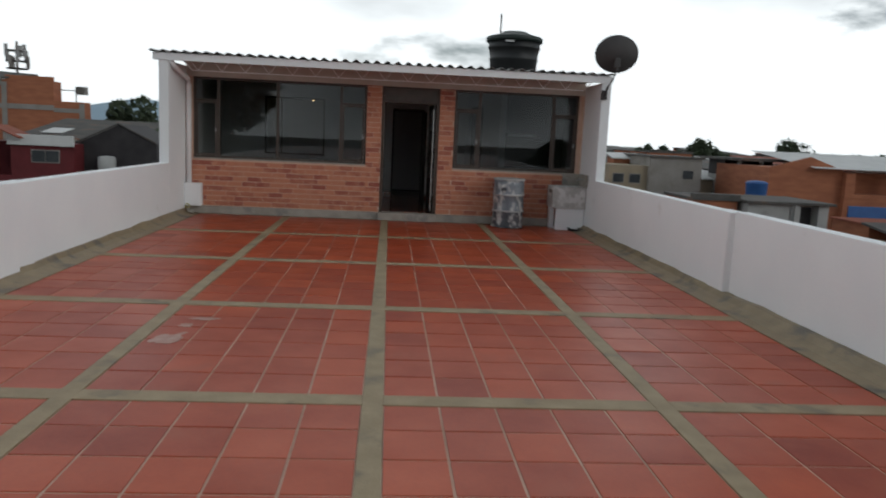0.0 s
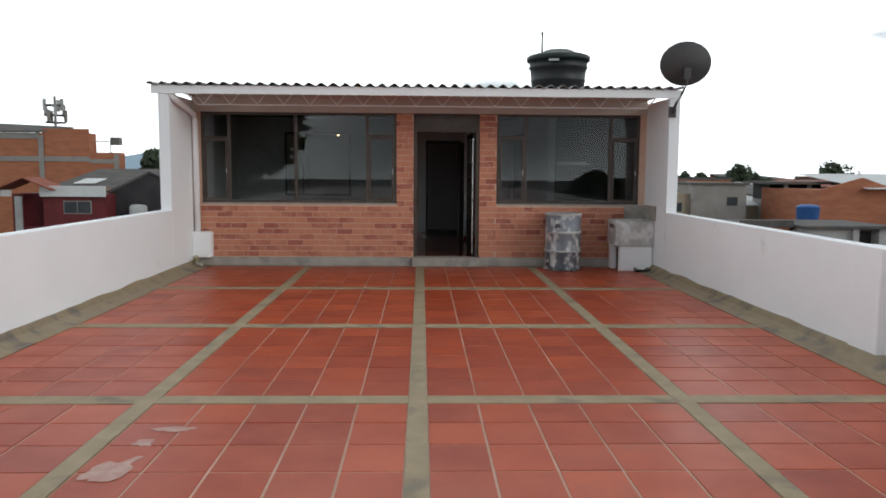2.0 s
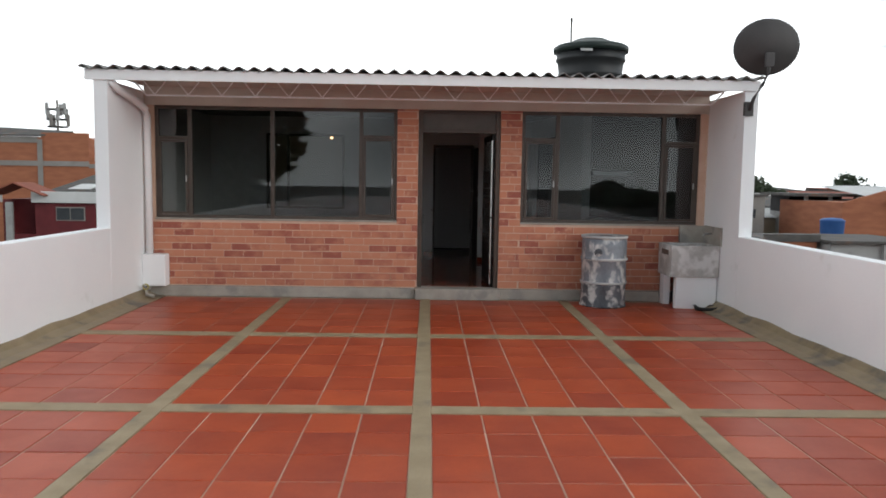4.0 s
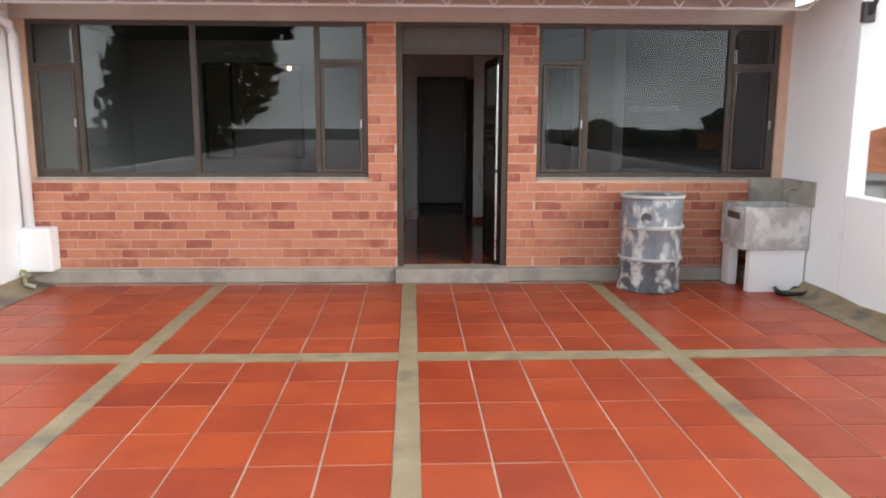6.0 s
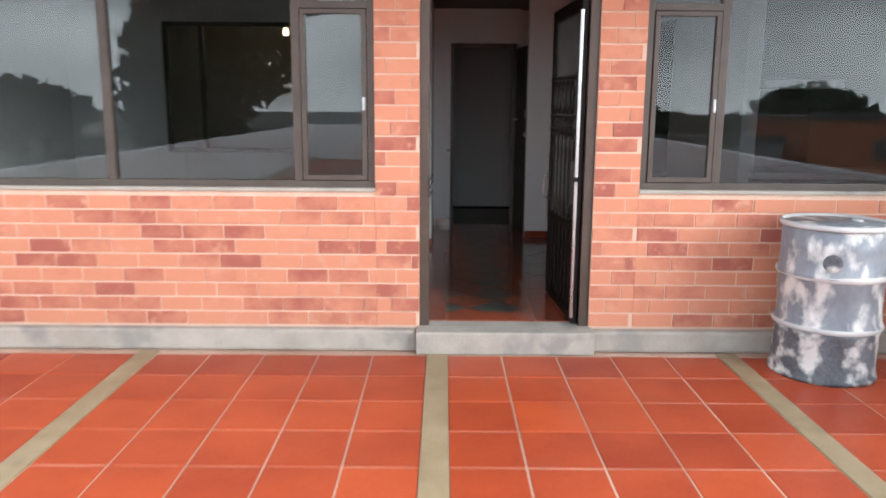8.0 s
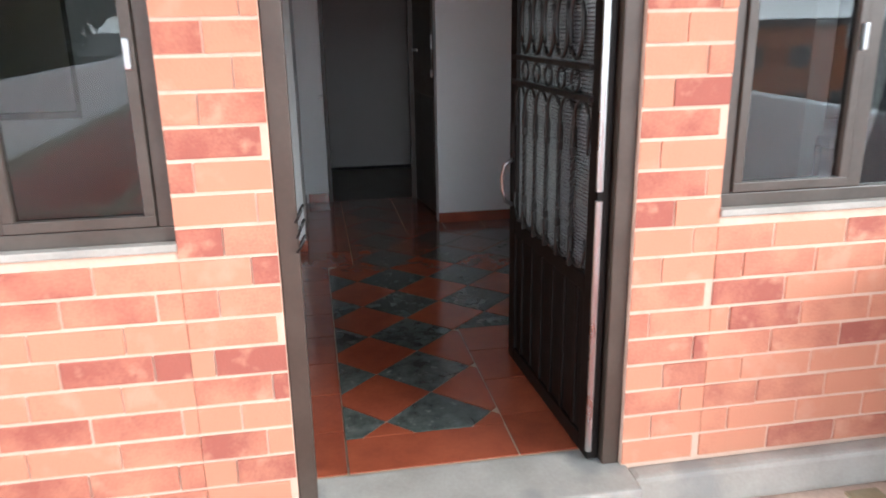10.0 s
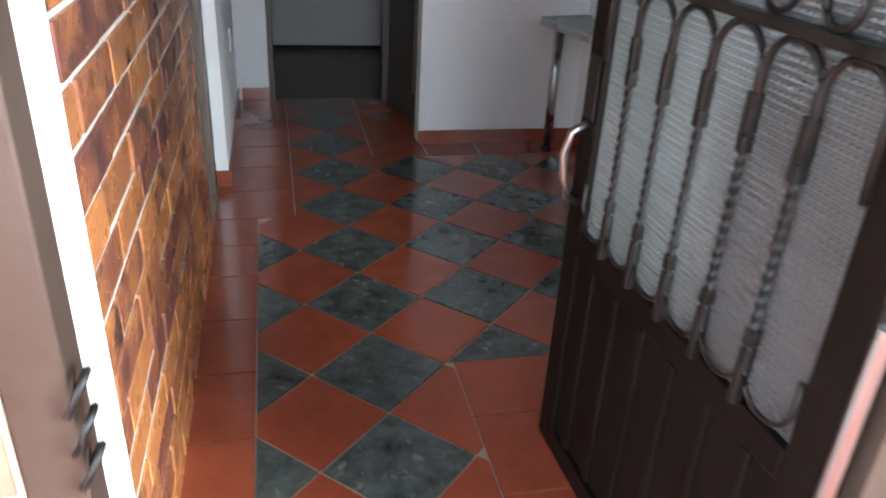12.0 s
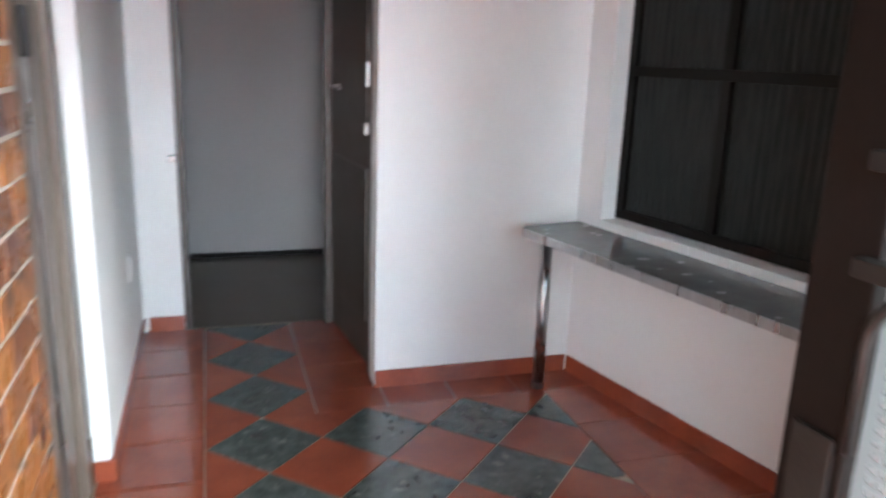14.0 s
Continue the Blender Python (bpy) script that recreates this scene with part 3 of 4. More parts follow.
    part("lock_loop", add_tube(bmesh.new(), [(-0.458 + 0.012 * math.sin(a), 0.012 + rr * 0.7 * math.cos(a), z + rr * math.sin(a)) for a in (2 * math.pi * k / 14 for k in range(14))], 0.004, 6, True), IRON, df, "black iron lock loop", True)
HW, HB, HT, MID = 0.89, FZ + 0.012, 2.185, 0.80
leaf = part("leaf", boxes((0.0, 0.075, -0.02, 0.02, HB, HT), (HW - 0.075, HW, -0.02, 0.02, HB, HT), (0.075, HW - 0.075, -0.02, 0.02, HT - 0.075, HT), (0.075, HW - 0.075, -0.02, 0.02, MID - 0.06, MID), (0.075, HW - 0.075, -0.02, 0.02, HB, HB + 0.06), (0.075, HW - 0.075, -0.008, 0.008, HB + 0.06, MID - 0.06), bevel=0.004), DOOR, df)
leaf.matrix_basis = pose(0.466, 0.045, 0, 0, 0, 92.8)
for k in range(6):
    x = 0.15 + k * 0.118
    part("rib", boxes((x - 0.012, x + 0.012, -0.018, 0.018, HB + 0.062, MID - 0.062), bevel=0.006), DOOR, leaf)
pg = part("pane", boxes((0.075, HW - 0.075, -0.004, 0.004, MID, HT - 0.075)), FLUTED, leaf, "patterned translucent glass")
pg.visible_shadow = False
# raised buttons of the patterned glass
bt = bmesh.new()
for i in range(52):
    for j in range(100):
        x, z = 0.085 + i * 0.01395, MID + 0.012 + j * 0.0128
        if x > HW - 0.08 or z > HT - 0.085:
            continue
        q = [bt.verts.new((x + dx * 0.005, 0.0042, z + dz * 0.0045)) for dx, dz in ((-1, -1), (1, -1), (1, 1), (-1, 1))]
        c = bt.verts.new((x, 0.0085, z))
        for a in range(4):
            bt.faces.new((q[a], q[(a + 1) % 4], c))
ob = part("glass_buttons", bt, FLUTED, leaf, "small raised buttons of the glass")
ob["kind"] = "stuff"
ob.visible_shadow = False


def twisted(x, z0, z1, r=0.0085, turns=6):
    bm = bmesh.new()
    n = 72
    rings = []
    for i in range(n + 1):
        a = turns * math.pi * i / n
        rings.append([bm.verts.new((x + r * math.cos(a + k * math.pi / 2), 0.024 + r * math.sin(a + k * math.pi / 2), z0 + (z1 - z0) * i / n)) for k in range(4)])
    for a, b in zip(rings, rings[1:]):
        for k in range(4):
            bm.faces.new((a[k], a[(k + 1) % 4], b[(k + 1) % 4], b[k]))
    return bm


RZ1, RZ2 = 1.37, 1.465
for z in (RZ1, RZ2, RZ2 + 0.25):
    part("rail", boxes((0.06, HW - 0.06, 0.01, 0.036, z - 0.009, z + 0.009), bevel=0.002), IRON, leaf)
BX = [0.075 + (HW - 0.15) * (k + 1) / 6.0 for k in range(5)]
dx = BX[1] - BX[0]
for x in BX:
    part("twisted_bar", twisted(x, MID + 0.12, RZ1 - 0.18), IRON, leaf)
    part("bar_foot", boxes((x - 0.008, x + 0.008, 0.014, 0.034, MID - 0.005, MID + 0.1), (x - 0.009, x + 0.009, 0.014, 0.034, RZ1 - 0.165, RZ1 - 0.1), bevel=0.004), IRON, leaf)
    part("collar", boxes((x - 0.010, x + 0.010, 0.014, 0.034, RZ1 - 0.195, RZ1 - 0.165), (x - 0.009, x + 0.009, 0.014, 0.034, MID + 0.105, MID + 0.135), bevel=0.004), IRON, leaf)
for k in range(6):
    c = BX[0] - dx / 2 + k * dx
    half = dx / 2 - 0.004
    arch = [(c + half, 0.024, RZ1 - 0.175)] + [(c + half * math.cos(radians(a)), 0.024, RZ1 - 0.012 - half + half * math.sin(radians(a))) for a in range(0, 181, 15)] + [(c - half, 0.024, RZ1 - 0.175)]
    part("scroll", add_tube(bmesh.new(), arch, 0.0065, 6), IRON, leaf, smooth=True)
    low = [(c + half, 0.024, MID + 0.12)] + [(c + half * math.cos(radians(a)), 0.024, MID + 0.07 - 0.055 * math.sin(radians(a))) for a in range(0, 181, 15)] + [(c - half, 0.024, MID + 0.12)]
    part("scroll", add_tube(bmesh.new(), low, 0.005, 6), IRON, leaf, smooth=True)
for x in BX[::1]:
    ring = [(x + 0.034 * math.cos(t), 0.024, (RZ1 + RZ2) / 2 + 0.034 * math.sin(t)) for t in (2 * math.pi * a / 16 for a in range(16))]
    part("ring", add_tube(bmesh.new(), ring, 0.006, 6, True), IRON, leaf, smooth=True)
    ring = [(x + 0.052 * math.cos(t), 0.024, RZ2 + 0.125 + 0.105 * math.sin(t)) for t in (2 * math.pi * a / 20 for a in range(20))]
    part("ring", add_tube(bmesh.new(), ring, 0.008, 6, True), IRON, leaf, smooth=True)
part("door_handle", add_tube(bmesh.new(), [(HW - 0.04, 0.02, 0.86), (HW - 0.035, 0.05, 0.875), (HW - 0.03, 0.062, 0.92), (HW - 0.03, 0.064, 0.98), (HW - 0.035, 0.055, 1.03), (HW - 0.04, 0.02, 1.05)], 0.009, 8), STEEL, leaf, "curved steel pull handle", True)
part("lock_plate", boxes((HW - 0.065, HW - 0.015, 0.02, 0.026, 1.06, 1.2), bevel=0.003), IRON, leaf)
for z0, z1 in ((0.2, 1.07), (1.1, 2.1)):
    part("hinge_rod", lathe([(0.012, z0), (0.012, z1)], 12), STEEL, leaf, "long pale steel hinge rod").matrix_basis = pose(-0.012, 0.02, 0)

# far post of the doorway in the brick wall, and the passage doors
dp = structure("door_2", boxes((-0.66, -0.545, 2.203, 2.262, FZ, 2.3), (-0.66, -0.552, 2.70, 2.757, FZ, 2.3), (-0.66, -0.552, 2.262, 2.70, 2.24, 2.3), bevel=0.004), SIDE_DOOR, "closed narrow brown metal side door", "door")
part("leaf", boxes((-0.60, -0.58, 2.264, 2.47, FZ + 0.01, 2.238), (-0.60, -0.58, 2.482, 2.698, FZ + 0.01, 2.238), (-0.585, -0.57, 2.30, 2.44, 0.3, 2.1), (-0.585, -0.57, 2.52, 2.66, 0.3, 2.1), bevel=0.003), SIDE_DOOR, dp)
part("strip", boxes((-0.592, -0.565, 2.471, 2.481, FZ + 0.02, 1.5)), STEEL, dp, "pale metal strip between the door halves")
part("lock", boxes((-0.58, -0.555, 2.45, 2.50, 1.5, 1.62), bevel=0.003), IRON, dp)
structure("wall_over_side_door", boxes((-0.66, -0.55, 2.20, 2.775, 2.302, CEIL)), PLASTER, "white wall above the side door", "wall")
structure("wall_behind_side_door", boxes((-0.72, -0.662, 2.20, 3.4, FZ - 0.01, CEIL)), PLASTER, "plain wall behind the side door", "wall")
dr = structure("door_3", boxes((0.492, 0.535, 3.432, 3.49, FZ, 2.25), (0.40, 0.44, 4.14, 4.198, FZ, 2.22), (-0.298, -0.265, 4.18, 4.25, FZ, 2.22), (-0.265, 0.40, 4.18, 4.25, 2.17, 2.22), bevel=0.004), FRAME, "dark metal door standing along the passage", "door")
l3 = part("leaf", boxes((0.0, 0.70, -0.02, 0.02, FZ + 0.01, 2.16), (0.08, 0.62, -0.026, 0.026, 0.35, 1.05), (0.08, 0.62, -0.026, 0.026, 1.2, 2.05), bevel=0.006), FRAME, dr)
l3.matrix_basis = pose(0.53, 3.49, 0, 0, 0, 96.0)
part("door_handle", add_tube(bmesh.new(), [(0.5, 0.02, 1.38), (0.5, 0.06, 1.38), (0.39, 0.06, 1.375)], 0.009, 8), STEEL, l3, "lever handle")
part("bolt", boxes((0.03, 0.06, 0.02, 0.04, 1.4, 1.5), (0.03, 0.06, 0.02, 0.045, 1.2, 1.25), bevel=0.004), STEEL, l3)
tagged(part("door_latch", boxes((-0.34, -0.30, 4.165, 4.199, 1.0, 1.03), bevel=0.006), STEEL), "small steel latch on the door jamb", "latch")
sw = thing("wall_socket", "white plastic wall socket on the passage wall", "socket", (-0.4945, 3.7, 0.62))
part("plate", boxes((0.0, 0.008, -0.035, 0.035, -0.055, 0.055), bevel=0.002), WHITE, sw)
part("socket_face", boxes((0.008, 0.011, -0.02, 0.02, -0.03, 0.03), bevel=0.001), PLASTER, sw)

# ---- counter with steel legs under the inner window ----
ct = thing("counter", "grey stone counter with rounded corner on steel legs", "counter")
pts = [(1.388, 1.88), (1.388, 3.301), (1.12, 3.301)] + [(1.12 + 0.05 * math.cos(radians(a)) - 0.0, 3.251 + 0.05 * math.sin(radians(a))) for a in (105, 135, 165, 180)] + [(1.07, 1.90), (1.09, 1.88)]
cb = slab(pts, 0.822, 0.85)
cb.faces.new([v for v in cb.verts if v.co.z < 0.83][::-1])
ct.matrix_basis = TURN
part("worktop", cb, COUNTER, ct)
part("edge_trim", boxes((1.062, 1.069, 1.90, 3.25, 0.818, 0.852), bevel=0.002), STEEL, ct, "thin steel edge strip")
for y in (3.2, 1.95):
    lg = part("leg", lathe([(0.024, FZ + 0.02), (0.024, 0.822)], 20), STEEL, ct, smooth=True)
    lg.matrix_basis = pose(1.15, y, 0)
    ft = part("foot", lathe([(0.027, FZ + 0.001), (0.027, FZ + 0.03)], 20), TANK, lg, "black rubber foot")
part("bracket", boxes((1.33, 1.388, 2.6, 2.66, 0.76, 0.822), bevel=0.004), STEEL, ct)
iw = structure("window_3", boxes((1.47, 1.51, 2.15, 2.19, 0.89, 2.3), (1.47, 1.51, 3.12, 3.16, 0.89, 2.3), (1.47, 1.51, 2.19, 3.12, 0.89, 0.93), (1.47, 1.51, 2.19, 3.12, 2.26, 2.3), (1.47, 1.51, 2.635, 2.675, 0.93, 2.26), (1.468, 1.512, 2.19, 3.12, 1.48, 1.52), bevel=0.003), DOOR, "dark inner window with fluted glass over the counter", "window")
iw.matrix_basis = TURN
for y0, y1 in ((2.19, 2.635), (2.675, 3.12)):
    for z0, z1 in ((0.93, 1.48), (1.52, 2.26)):
        fb = bmesh.new()
        n = 48
        a = [(fb.verts.new((1.488 + 0.0016 * math.sin(i * 1.6), y0 + (y1 - y0) * i / n, z0)), fb.verts.new((1.488 + 0.0016 * math.sin(i * 1.6), y0 + (y1 - y0) * i / n, z1))) for i in range(n + 1)]
        for p, q in zip(a, a[1:]):
            fb.faces.new((p[0], q[0], q[1], p[1]))
        part("pane", fb, DARKGLASS, iw)
iw2 = structure("window_4", boxes((-3.15, -3.11, 3.03, 3.09, 1.05, 2.32), (-1.86, -1.82, 3.03, 3.09, 1.05, 2.32), (-3.11, -1.86, 3.03, 3.09, 1.05, 1.09), (-3.11, -1.86, 3.03, 3.09, 2.28, 2.32), (-2.80, -2.76, 3.03, 3.09, 1.09, 2.28), bevel=0.003), FRAME, "dark inner window of the front room", "window")

# kitchen things behind the glass; the pale bar is added for a bright strip there
kh = thing("bright_strip_bar", "white and steel bar added for a bright strip in the window", "hood", (2.42, 1.598, 1.68))
part("body", boxes((-0.4, 0.2, -0.48, 0.0, 0.0, 0.06), bevel=0.01), STEEL, kh)
part("lip", boxes((-0.4, 0.12, -0.505, -0.48, 0.0, 0.055), bevel=0.006), WHITE, kh)
kc = thing("kitchen_counter", "steel kitchen worktop on a dark base", "counter", (2.2, 1.02, FZ))
part("worktop", boxes((-0.25, 1.05, 0.0, 0.575, 0.86, 0.91), bevel=0.006), STEEL, kc)
part("base", boxes((-0.25, 1.03, 0.05, 0.575, 0.0, 0.86), bevel=0.005), F_PANE, kc)
lb = thing("light_bulb", "lit warm bulb hanging in the inner room", "lamp", (-2.23, 4.5, 2.36))
part("bulb", lathe([(0.004, -0.045), (0.022, -0.04), (0.031, -0.015), (0.028, 0.01), (0.015, 0.035), (0.013, 0.045)], 16), BULB, lb, smooth=True)
part("socket", lathe([(0.016, 0.045), (0.016, 0.085)], 12), FRAME, lb)
part("cord", lathe([(0.003, 0.085), (0.003, 0.24)], 8), FRAME, lb)

# ---- terrace things ----
br = thing("oil_drum", "dented grey steel drum smeared with white paint", "barrel", (1.88, -0.37, 0.0))


def drum_shell(prof):
    bm = lathe(prof, 48)
    for v in bm.verts:
        d = noise.noise(v.co * 4.0) * 0.011
        v.co.x *= 1 + d / 0.283
        v.co.y *= 1 + d / 0.283
    return bm


part("lower_body", drum_shell([(0.285, 0.0), (0.294, 0.0), (0.294, 0.02), (0.283, 0.03), (0.283, 0.15), (0.283, 0.27), (0.290, 0.295)]), BARREL_LOW, br, "blackened foot of the drum with white smears", True)
part("body", drum_shell([(0.290, 0.296), (0.296, 0.31), (0.292, 0.322), (0.283, 0.34), (0.283, 0.46), (0.283, 0.58), (0.292, 0.598), (0.296, 0.61), (0.292, 0.622), (0.283, 0.64), (0.283, 0.76), (0.283, 0.89)]), BARREL, br, smooth=True)
part("side_bung", lathe([(0.001, 0.0), (0.045, 0.0), (0.05, 0.006), (0.036, 0.012), (0.001, 0.008)], 18, False), BARREL_LOW, br, "dark side bung").matrix_basis = pose(-0.13, -0.258, 0.70, 90, 0, -27)
part("lid", lathe([(0.292, 0.872), (0.297, 0.88), (0.297, 0.897), (0.288, 0.905), (0.278, 0.90), (0.27, 0.885), (0.01, 0.887)], 48), RIM, br, "pale worn steel lid", True)
part("hoop", lathe([(0.293, 0.59), (0.2995, 0.60), (0.2995, 0.615), (0.293, 0.625)], 48, False), RIM, br, smooth=True)
part("hoop", lathe([(0.293, 0.295), (0.2995, 0.303), (0.2995, 0.315), (0.293, 0.325)], 48, False), RIM, br, smooth=True)
part("bung", lathe([(0.03, 0.885), (0.03, 0.9)], 14), RIM, br).matrix_basis = pose(0.15, 0.05, 0)

ls = thing("laundry_sink", "rough grey concrete laundry sink on white legs", "sink", (0, 0, 0))
SX, SY0, SY1, SZ0, SZ1 = (2.67, 3.28), -0.62, -0.085, 0.40, 0.80
part("basin", boxes((SX[0], SX[0] + 0.05, SY0 + 0.05, SY1, SZ0, SZ1), (SX[1] - 0.05, SX[1], SY0 + 0.05, SY1, SZ0, SZ1), (SX[0], SX[1], SY0, SY0 + 0.05, SZ0, SZ1), (SX[0] + 0.05, SX[1] - 0.05, SY1 - 0.05, SY1, SZ0, SZ1), (SX[0] + 0.05, SX[1] - 0.05, SY0 + 0.05, SY1 - 0.05, SZ0, SZ0 + 0.05), bevel=0.008), mat("rough_concrete_basin", (0.38, 0.37, 0.35), (0.58, 0.57, 0.55), 0.9, 7, 0.8, grain=60, stain=(0.66, 0.655, 0.64), stain_at=0.55, stain_scale=7), ls)
part("soap_slot", boxes((SX[0] - 0.002, SX[0] + 0.004, SY0 + 0.12, SY1 - 0.14, 0.67, 0.735), bevel=0.001), FRAME, ls, "dark slot in the side")
part("leg", boxes((SX[0] + 0.08, SX[1] - 0.01, SY0 + 0.03, SY0 + 0.12, 0.0, SZ0), bevel=0.006), WHITE, ls)
part("leg", boxes((SX[0] + 0.03, SX[0] + 0.12, SY1 - 0.16, SY1, 0.0, SZ0), bevel=0.006), WHITE, ls)
part("splashback", boxes((2.95, XR - 0.002, -0.079, -0.013, 0.80, 1.02), (XR - 0.03, XR - 0.003, -0.66, -0.08, 0.80, 1.03), bevel=0.004), GREYCON, ls, "grey cement splashback")
part("tap", add_tube(bmesh.new(), [(XR - 0.02, -0.36, 0.94), (XR - 0.10, -0.36, 0.94), (XR - 0.14, -0.36, 0.915)], 0.012, 8), STEEL, ls, "small steel tap", True)
pan = thing("rubber_bowl", "shallow black rubber bowl under the sink", "bowl", (3.10, -0.70, 0.0))
part("bowl", lathe([(0.11, 0.006), (0.14, 0.055), (0.148, 0.055), (0.125, 0.004), (0.02, 0.003)][::-1], 24), TANK, pan, smooth=True)

dpipe = thing("downpipe", "white painted downpipe from the gutter with boxed foot", "pipe", (0, 0, 0))
part("pipe", add_tube(bmesh.new(), [(XL + 0.02, WINGY + 0.03, 2.66), (XL + 0.06, WINGY + 0.12, 2.58), (XL + 0.065, -0.35, 2.47), (XL + 0.07, -0.16, 2.42), (XL + 0.07, -0.10, 2.33), (XL + 0.07, -0.09, 0.45)], 0.045, 14), WHITE, dpipe, smooth=True)
part("foot_box", boxes((XL + 0.001, XL + 0.30, -0.20, -0.014, 0.142, 0.56), bevel=0.02), WHITE, dpipe)
dv = thing("floor_tap", "old brass tap and pipe stub at the wall foot", "tap", (XL + 0.10, -0.34, 0.0))
part("stub", add_tube(bmesh.new(), [(0, 0.14, 0.12), (0, 0.02, 0.12), (0.02, -0.03, 0.06), (0.12, -0.05, 0.045)], 0.022, 8), GREYCON, dv, smooth=True)
part("handwheel", add_tube(bmesh.new(), [(0.035 * math.cos(a), 0.0, 0.155 + 0.035 * math.sin(a)) for a in (2 * math.pi * k / 12 for k in range(12))], 0.009, 6, True), mat("yellow_brass_wheel", (0.45, 0.38, 0.06), (0.3, 0.24, 0.05), 0.5, 20, 0.1), dv, "yellow hand wheel", True)

tk = thing("water_tank", "black plastic rooftop water tank with green lid", "tank", (2.42, 3.45, 2.97))
part("body", lathe([(0.50, 0.0), (0.52, 0.02), (0.545, 0.42), (0.56, 0.44), (0.56, 0.48), (0.55, 0.50), (0.575, 0.68), (0.60, 0.70), (0.60, 0.74), (0.585, 0.76), (0.60, 0.84)], 48), TANK, tk, smooth=True)
part("lid", lathe([(0.60, 0.841), (0.645, 0.85), (0.65, 0.93), (0.60, 0.965), (0.36, 1.03), (0.30, 1.065), (0.25, 1.085), (0.02, 1.09)], 48), TANKLID, tk, "dark green lid", True)
part("overflow_label", boxes((-0.30, -0.10, -0.63, -0.615, 0.79, 0.83), bevel=0.002), RIM, tk, "pale strip under the rim")
part("stand", boxes((-0.6, 0.6, -0.6, 0.6, -0.06, 0.0), bevel=0.01), GREYCON, tk)
an = thing("roof_antenna", "thin upright antenna rod on the roof", "antenna", (2.15, 3.9, 2.95))
part("rod", lathe([(0.022, 0.0), (0.017, 1.5)], 8), FRAME, an)
part("tip", lathe([(0.024, 1.5), (0.02, 1.56)], 8), FRAME, an)

sd = thing("satellite_dish", "dark grey satellite dish on a bent arm", "dish", (3.47, WINGY - 0.16, 3.13))
dm = lathe([(0.002, 0.0)] + [(0.37 * k / 8, 0.10 * (k / 8) ** 2) for k in range(1, 9)] + [(0.372, 0.106), (0.365, 0.112)] + [(0.36 * k / 8, 0.10 * (k / 8) ** 2 + 0.012) for k in range(8, 0, -1)] + [(0.002, 0.012)], 48, False)
part("reflector", dm, DISH, sd, smooth=True).matrix_basis = pose(0, 0, 0, -78, 0, -6) @ Matrix.Diagonal((1.0, 0.86, 1.0, 1.0))
part("mount", boxes((-0.05, 0.05, -0.05, 0.0, -0.22, -0.06), bevel=0.01), DISH, sd)
part("arm", add_tube(bmesh.new(), [(0.0, -0.03, -0.1), (0.0, -0.02, -0.28), (-0.05, 0.02, -0.42), (-0.12, 0.06, -0.56), (-0.15, 0.10, -0.70)], 0.02, 10), DISH, sd, smooth=True)
part("wall_plate", boxes((-0.2, -0.1, 0.10, 0.158, -0.76, -0.60), bevel=0.006), DISH, sd)


def smear(x, y, rx, ry, turn, seed):
    """A dried splash of pale paint: a thin uneven film on the tiles."""
    rn = random.Random(seed)
    pts_ = []
    for k in range(22):
        a = 2 * math.pi * k / 22
        r = rn.uniform(0.55, 1.1)
        pts_.append((rx * r * math.cos(a), ry * r * math.sin(a)))
    st = thing("paint_smear", "dried pale paint smear on the red tiles", "stain", (x, y, 0.0022), turn)
    part("film", slab(pts_, -0.001, 0.0008), mat("pale_dried_paint", (0.36, 0.16, 0.12), (0.50, 0.34, 0.28), 0.5, 14, 0.1), st)


smear(-1.87, -8.00, 0.14, 0.05, 5, 0)
smear(-1.96, -8.23, 0.07, 0.07, 30, 1)
smear(-1.99, -8.63, 0.20, 0.12, 60, 2)

# ---- the town around ----
GZ = -8.0


def house(name, x, y, w, d, top, wall, roofmat, label, category="house", floors=2, turn=0.0, pitched=0.0, group=""):
    """A town house: walls, a thin roof with eaves, and framed windows on the side that faces the terrace."""
    h = thing(name, label, category, (x, y, GZ), turn, group)
    H = top - GZ
    part("wall", boxes((-w / 2, w / 2, 0, d, 0, H)), wall, h)
    rb = bmesh.new()
    if pitched:
        v = [rb.verts.new(c) for c in ((-w / 2 - 0.3, -0.3, H), (w / 2 + 0.3, -0.3, H), (w / 2 + 0.3, d + 0.3, H + pitched), (-w / 2 - 0.3, d + 0.3, H + pitched))]
        v2 = [rb.verts.new(q.co + Vector((0, 0, 0.15))) for q in v]
        rb.faces.new(v)
        rb.faces.new(v2)
        for i in range(4):
            rb.faces.new((v[i], v[(i + 1) % 4], v2[(i + 1) % 4], v2[i]))
        part("gable", boxes((-w / 2, w / 2, d - 0.2, d, H, H + pitched)), wall, h)
    else:
        add_box(rb, -w / 2 - 0.15, w / 2 + 0.15, -0.15, d + 0.15, H, H + 0.18)
        add_box(rb, -w / 2 - 0.15, w / 2 + 0.15, -0.15, 0.1, H + 0.18, H + 0.45)
    part("roof", rb, roofmat, h)
    n = max(1, int(w / 3.0))
    for f in range(floors):
        for k in range(n):
            if random.random() < 0.2:
                continue
            cx, cz = -w / 2 + w * (k + 0.5) / n, H - 1.7 - f * 2.7
            wi = part("window", boxes((cx - 0.65, cx + 0.65, -0.06, 0.02, cz - 0.65, cz + 0.6)), F_WHITE if random.random() < 0.4 else F_CONC, h)
            part("pane", boxes((cx - 0.57, cx - 0.03, -0.08, -0.05, cz - 0.57, cz + 0.52), (cx + 0.03, cx + 0.57, -0.08, -0.05, cz - 0.57, cz + 0.52)), F_PANE, wi)
    return h


def crown_mesh(name, rx, rz, count, seed, size=0.35):
